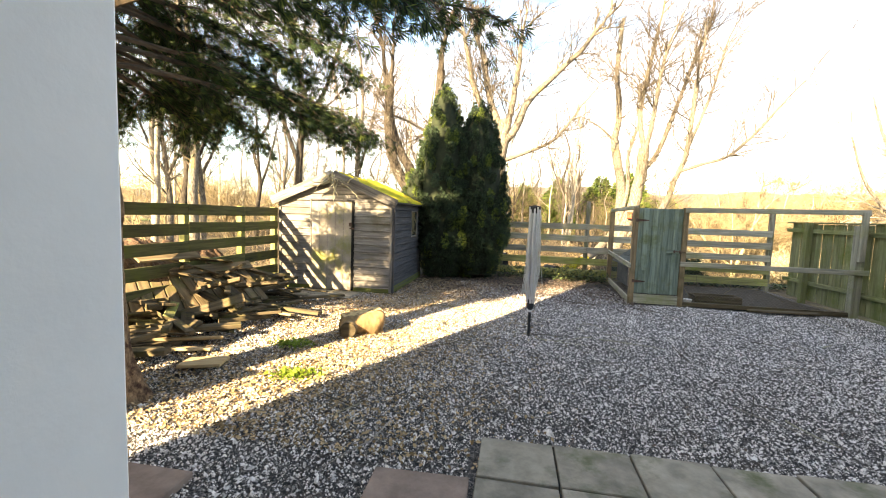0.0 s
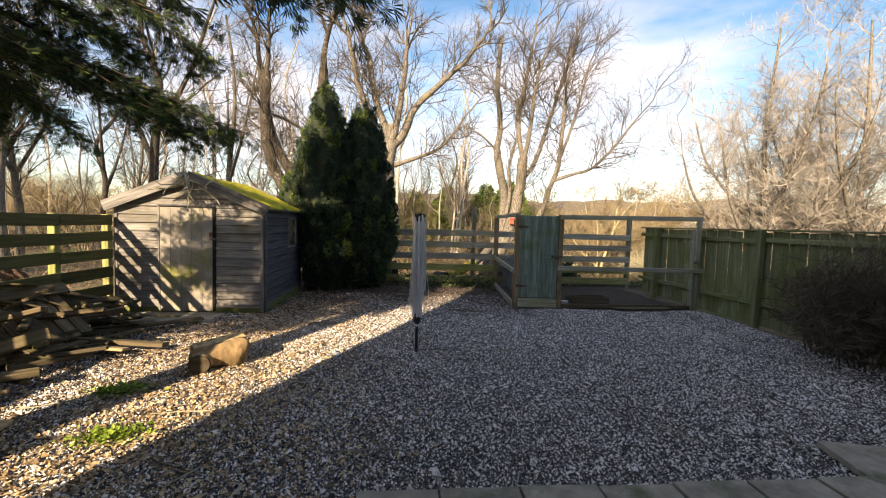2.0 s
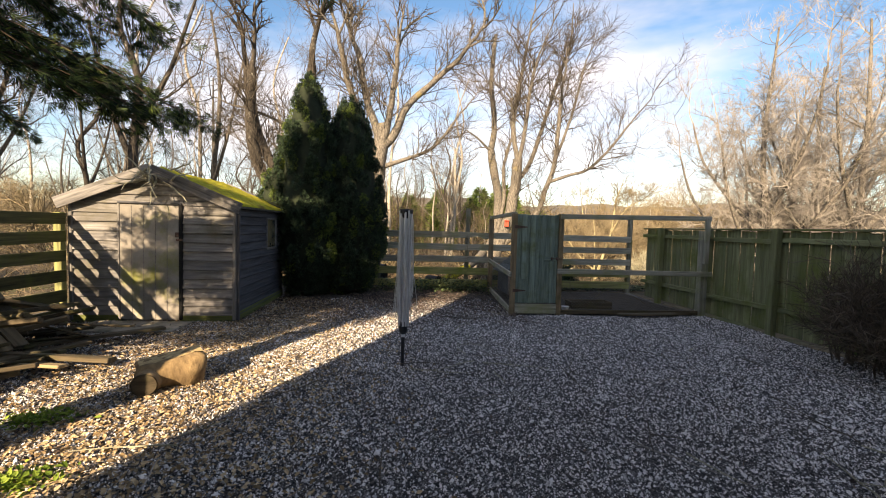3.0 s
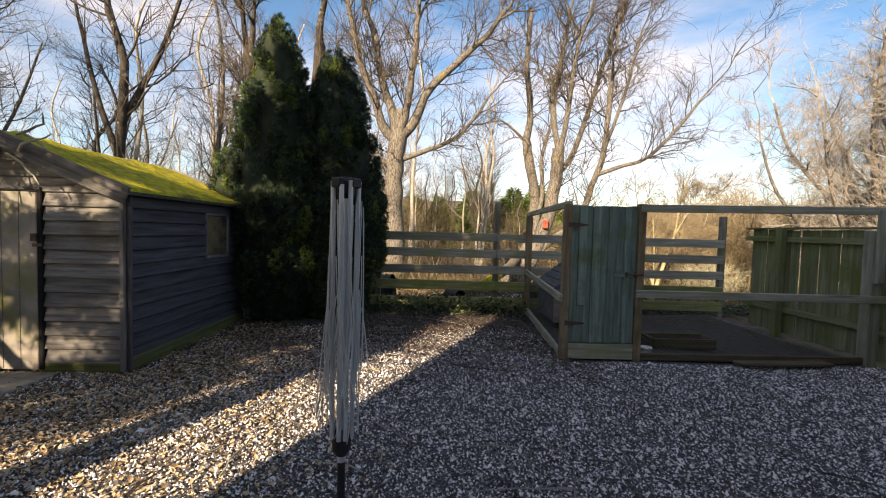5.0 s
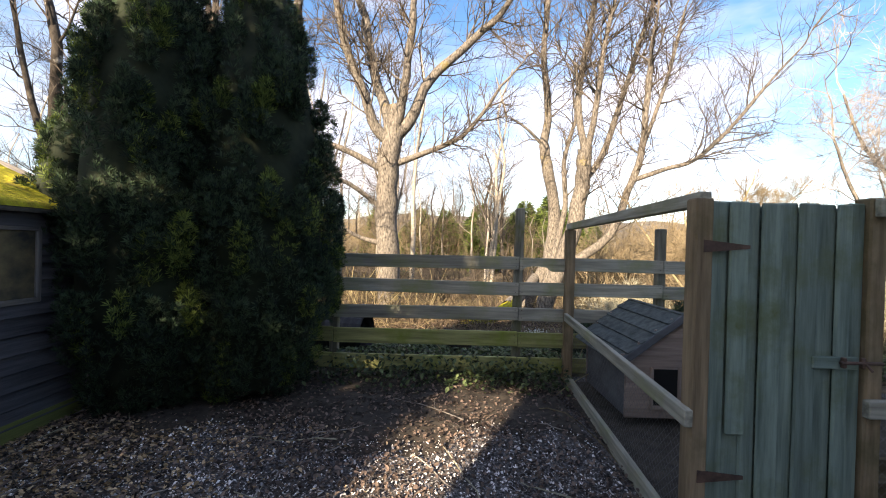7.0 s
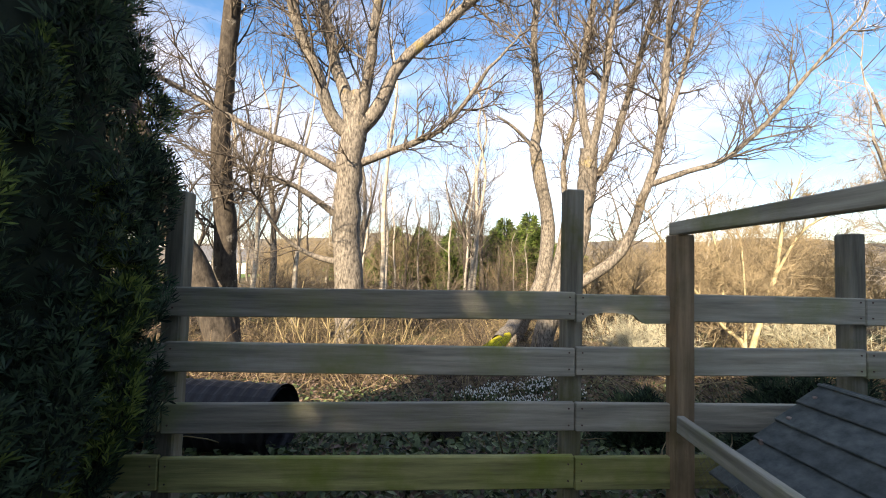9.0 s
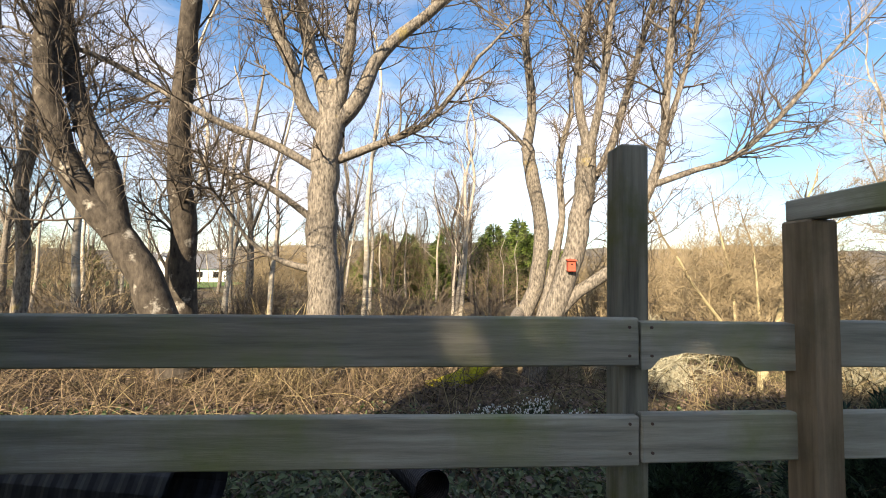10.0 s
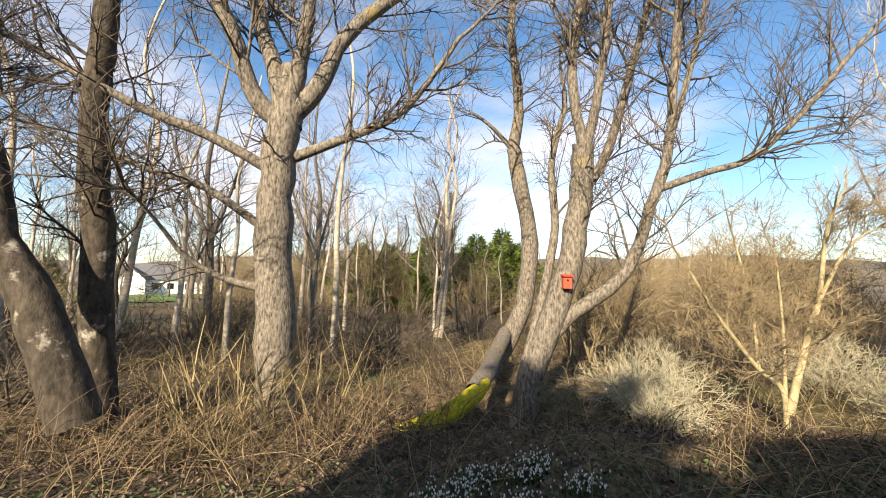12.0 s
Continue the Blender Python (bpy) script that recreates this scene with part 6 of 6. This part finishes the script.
def bramble_stems(name, label, seed, count, area, length, material):
    pr = random.Random(seed)
    g = Geo()
    for k in range(count):
        x, y = area(pr)
        z = float(ground_height(np.float64(x), np.float64(y))) - 0.03
        a, e = pr.uniform(0, 6.28), pr.uniform(0.5, 1.4)
        d = Vector((math.cos(a) * math.cos(e), math.sin(a) * math.cos(e), math.sin(e)))
        p, L = Vector((x, y, z)), length * pr.uniform(0.4, 1.2)
        pts = [p.copy()]
        for q in range(6):
            d = (d + Vector((pr.uniform(-0.22, 0.22), pr.uniform(-0.22, 0.22), -0.17 + pr.uniform(-0.1, 0.1)))).normalized()
            p = p + d * (L / 6)
            pts.append(p.copy())
        g.tube(pts, np.linspace(0.0065, 0.0025, 7) * pr.uniform(0.6, 1.3), 3)
    return solo(name, g, material, label, "undergrowth", "stuff")


def ring_area(cx, cy, rx, ry):
    def area(pr):
        return cx + pr.gauss(0, rx), cy + pr.gauss(0, ry)
    return area


bramble_stems("bramble_thicket", "dry arching bramble stems round the big tree", 5, 700, ring_area(2.6, 17.3, 1.7, 0.6), 1.2, M_BRAMBLE)
bramble_stems("bramble_thicket", "dry tangled bramble stems beside the leaning tree", 6, 320, ring_area(-1.5, 17.8, 2.2, 0.8), 1.2, M_BRAMBLE)
bramble_stems("bramble_thicket", "pale upright stems sprouting below the big tree", 10, 160, ring_area(1.75, 17.3, 0.3, 0.2), 1.5, M_GRASS)
bramble_stems("bramble_thicket", "bleached fallen stems on the dark bank", 12, 200, ring_area(1.0, 15.2, 2.6, 1.0), 0.8, M_GRASS)
bramble_stems("bramble_thicket", "dark tangled briars over the bank below the trees", 21, 1500, lambda pr: (pr.uniform(-4.5, 6.5), 15.2 + 4.8 * pr.random()), 1.0, M_BRAMBLE)
bramble_stems("bramble_thicket", "brown arching briars in the rough ground beyond the trees", 22, 1500, lambda pr: (pr.uniform(-8, 14), 19.0 + 7.0 * pr.random()), 1.3, M_BRAMBLE)
bramble_stems("bramble_thicket", "thin dry stems along the sunny bank", 23, 700, lambda pr: (pr.uniform(6.5, 15), 13.8 + 4.0 * pr.random()), 0.8, M_BRAMBLE)
bramble_stems("bramble_thicket", "tawny dead stems in the rough meadow", 7, 2200, ring_area(3.5, 23.5, 7.5, 4.0), 1.3, M_GRASS)
bramble_stems("bramble_thicket", "dead stems along the yard fence outside", 8, 900, ring_area(-7.5, 9.0, 1.5, 4.5), 1.2, M_BRAMBLE)
bramble_stems("bramble_thicket", "dead stems behind the board fence", 9, 1500, ring_area(11.5, 12.8, 3.0, 2.0), 1.2, M_GRASS)


def leaf_carpet(name, label, seed, count, area, size, material, lift, tilt, category):
    rng = np.random.default_rng(seed)
    p = area(rng, count)
    n = len(p)
    u, v = to_plot(p[:, 0], p[:, 1])
    z = np.where(v < 10.7, 0.0, ground_height(p[:, 0], p[:, 1]))
    c = np.stack([p[:, 0], p[:, 1], z + 0.008 + lift * rng.random(n) ** 1.5], 1)
    a = rng.uniform(0, 2 * np.pi, n)
    nrm = np.stack([rng.normal(0, tilt, n), rng.normal(0, tilt, n), np.ones(n)], 1)
    nrm /= np.linalg.norm(nrm, axis=1)[:, None]
    e1 = np.cross(nrm, np.stack([np.cos(a), np.sin(a), np.zeros(n)], 1))
    e1 /= np.linalg.norm(e1, axis=1)[:, None]
    e2 = np.cross(nrm, e1)
    s = size * rng.uniform(0.5, 1.3, n)[:, None]
    shape = [(-1.0, 0.0, 0), (-0.35, 0.62, 0.16), (0.35, 0.5, 0.1), (1.1, 0.0, -0.05), (0.35, -0.5, 0.1), (-0.35, -0.62, 0.16)]
    verts = [c + e1 * s * px + e2 * s * py + nrm * s * pz for px, py, pz in shape]
    arr = np.stack(verts, 1).reshape(-1, 3)
    base = (np.arange(n) * 6)[:, None, None]
    q = np.array([[0, 1, 2, 3], [0, 3, 4, 5]])[None]
    g = Geo()
    g.add(arr, (base + q).reshape(-1, 4))
    return solo(name, g, material, label, category, "stuff")


def plot_band(u0, u1, v0, v1, pu=1.0, pv=1.0, thick=None):
    def area(rng, n):
        u, v = rng.uniform(u0, u1, n), rng.uniform(v0, v1, n)
        keep = np.ones(n, bool) if thick is None else thick(u, v) > rng.random(n)
        u, v = u[keep], v[keep]
        c, s = math.cos(radians(9.5)), math.sin(radians(9.5))
        return np.stack([u * c + v * s, -u * s + v * c], 1)
    return area


leaf_carpet("leaf_litter", "brown dead leaves lying over gravel by the fence", 11, 26000, plot_band(-2.2, 2.3, 6.9, 10.9, thick=lambda u, v: smooth_step(6.9, 8.8, v) * (0.65 + 0.35 * np.sin(u * 4 + v * 3)) + 0.1), 0.017, M_LITTER, 0.03, 0.45, "leaf litter")
leaf_carpet("leaf_litter", "scattered brown leaves and chippings by the wood pile", 12, 5000, plot_band(-4.9, -1.2, 2.4, 7.6, thick=lambda u, v: smooth_step(-1.2, -4.2, u) * 0.8 + 0.08), 0.024, M_LITTER, 0.02, 0.4, "leaf litter")
leaf_carpet("leaf_litter", "thin drift of brown leaf scraps on the gravel", 18, 16000, plot_band(-2.5, 5.4, 2.6, 7.9, thick=lambda u, v: 0.06 + 0.5 * np.exp(-((u - 0.1) / 0.7) ** 2 - ((v - 4.6) / 0.8) ** 2) + 0.35 * smooth_step(4.6, 5.4, u)), 0.013, M_LITTER, 0.018, 0.5, "leaf litter")
leaf_carpet("ivy_cover", "dark ivy and leaves covering ground behind the fence", 13, 52000, plot_band(-6, 9, 10.75, 16.5, thick=lambda u, v: 1 - smooth_step(13.6, 16.5, v)), 0.034, M_IVY, 0.10, 0.7, "ivy")
leaf_carpet("ivy_cover", "ivy creeping under the fence rails", 14, 3800, plot_band(-0.6, 2.3, 10.0, 10.8, thick=lambda u, v: smooth_step(9.9, 10.6, v) * smooth_step(-0.8, 0.4, u)), 0.028, M_IVY, 0.28, 0.8, "ivy")
leaf_carpet("leaf_litter", "dead leaves on the bank behind the fence", 15, 26000, plot_band(-7, 9, 10.8, 19.5), 0.035, M_LITTER, 0.05, 0.5, "leaf litter")
leaf_carpet("wood_chips", "pale bark chips and dry leaf scraps on the gravel", 16, 85000, plot_band(-4.6, 0.6, 2.3, 9.3, thick=lambda u, v: 0.75 * np.exp(-((u + 1.9) / 1.3) ** 2)), 0.016, M_CHIP, 0.012, 0.4, "wood chips")
for q, (x, y) in enumerate(((-1.30, 3.62), (-1.62, 4.45))):
    rngw = np.random.default_rng(40 + q)
    p = np.stack([rngw.normal(x, 0.11, 420), rngw.normal(y, 0.06, 420)], 1)
    leaf_carpet("green_weed", "low bright green weed patch in the gravel", 50 + q, 420, lambda r_, n_, p=p: p, 0.018, M_GREENWEED, 0.05, 0.8, "weed")


def snowdrops():
    rngs = np.random.default_rng(3)
    spots_ = [(4.75, 14.9), (5.05, 15.2), (5.6, 15.05), (5.9, 15.3), (4.4, 14.6), (5.3, 14.5), (6.1, 14.6), (4.9, 14.3)]
    for k, (x, y) in enumerate(spots_):
        n = 70
        px, py = rngs.normal(x, 0.16, n), rngs.normal(y, 0.11, n)
        pz = ground_height(px, py)
        stem, bell = Geo(), Geo()
        for a, b, c in zip(px, py, pz):
            h = rngs.uniform(0.10, 0.17)
            dx, dy = rngs.normal(0, 0.025, 2)
            stem.tube([(a, b, c - 0.04), (a + dx * 0.5, b + dy * 0.5, c + h * 0.7), (a + dx, b + dy, c + h)], 0.002, 3)
            for w in range(2):
                ex, ey = rngs.normal(0, 0.04, 2)
                stem.tube([(a, b, c - 0.04), (a + ex * 0.5, b + ey * 0.5, c + h * 0.5), (a + ex, b + ey, c + h * 0.75)], [0.004, 0.004, 0.001], 3)
            bell.tube([(a + dx, b + dy, c + h), (a + dx * 1.15, b + dy * 1.15, c + h - 0.012), (a + dx * 1.2, b + dy * 1.2, c + h - 0.028)], [0.003, 0.011, 0.006], 5)
        clump = thing("snowdrop_clump", Matrix(), "clump of white snowdrops among ivy", "flower", "snowdrop clumps")
        tagged(part("stem", stem, M_IVY, clump), kind="stuff")
        tagged(part("flower", bell, M_PETAL, clump, "small white drooping flowers"), kind="stuff")


snowdrops()


def fallen_twigs():
    pr = random.Random(17)
    for k in range(150):
        u, v = pr.uniform(-3.2, 5.2), pr.uniform(2.75, 9.6)
        if u > 2.0 and v > 7.7:
            continue
        L = pr.uniform(0.18, 0.8)
        g = Geo()
        a = pr.uniform(0, 6.28)
        p, d = Vector((0, 0, 0.012)), Vector((math.cos(a), math.sin(a), 0))
        pts = [p.copy()]
        for q in range(5):
            d = (d + Vector((pr.uniform(-0.3, 0.3), pr.uniform(-0.3, 0.3), 0))).normalized()
            p = p + d * L / 5
            p.z = 0.010 + pr.uniform(0, 0.012)
            pts.append(p.copy())
        g.tube(pts, np.linspace(0.0058, 0.0028, 6), 5, True)
        if pr.random() < 0.6:
            e = pts[2] + Vector((pr.uniform(-1, 1), pr.uniform(-1, 1), 0.05)) * L * 0.4
            g.tube([pts[2], (pts[2] + e) / 2, e], [0.004, 0.003, 0.002], 4)
        solo("fallen_twig", g, pr.choice((M_PINK, M_FROST, M_PINK, M_TWIG)), "dry fallen twig lying on the gravel", "twig", m=at(u, v, 0.006))


fallen_twigs()


def gravel():
    rngs = np.random.default_rng(6)
    n = 340000
    u = rngs.uniform(-5.0, 5.75, n)
    v = 1.2 + 8.6 * rngs.beta(1.0, 1.5, n)
    keep = ~((u > 2.15) & (v > 7.85)) & ~((u > -0.2) & (u < 4.85) & (v < 2.68)) & ~((u < -2.1) & (u > -4.6) & (v > 7.2)) & ~((u < 2.2) & (v > 8.3 + 1.9 * rngs.random(n)))
    u, v = u[keep], v[keep]
    n = len(u)
    s = 0.0058 * rngs.lognormal(0, 0.38, n)[:, None, None]
    octa = np.array([(1.3, 0, 0), (0, 0.85, 0), (-1.3, 0, 0), (0, -0.85, 0), (0.2, 0.1, 1.15)], float)[None]
    shape = octa * (1 + rngs.uniform(-0.35, 0.35, (n, 5, 3))) * s
    tip = rngs.normal(0, 0.4, n)[:, None]
    shape[:, :, 2] += shape[:, :, 0] * tip
    a = rngs.uniform(0, 2 * np.pi, n)
    ca, sa = np.cos(a)[:, None], np.sin(a)[:, None]
    x = shape[:, :, 0] * ca - shape[:, :, 1] * sa
    y = shape[:, :, 0] * sa + shape[:, :, 1] * ca
    bed = -0.012 + 0.012 * np.sin(u * 2.3 + 1) * np.sin(v * 1.9) + 0.006 * np.sin(u * 5.1) * np.sin(v * 4.3)
    arr = np.stack([x + u[:, None], y + v[:, None], shape[:, :, 2] + (bed + 0.005 + 0.010 * rngs.random(n))[:, None]], -1).reshape(-1, 3)
    tri = np.array([[0, 1, 4], [1, 2, 4], [2, 3, 4], [3, 0, 4]])[None]
    g = Geo()
    g.add(arr, ((np.arange(n) * 5)[:, None, None] + tri).reshape(-1, 3))
    solo("gravel_stones", g, M_STONE, "loose grey crushed gravel stones on the yard", "gravel", "stuff", m=PLOT)


gravel()
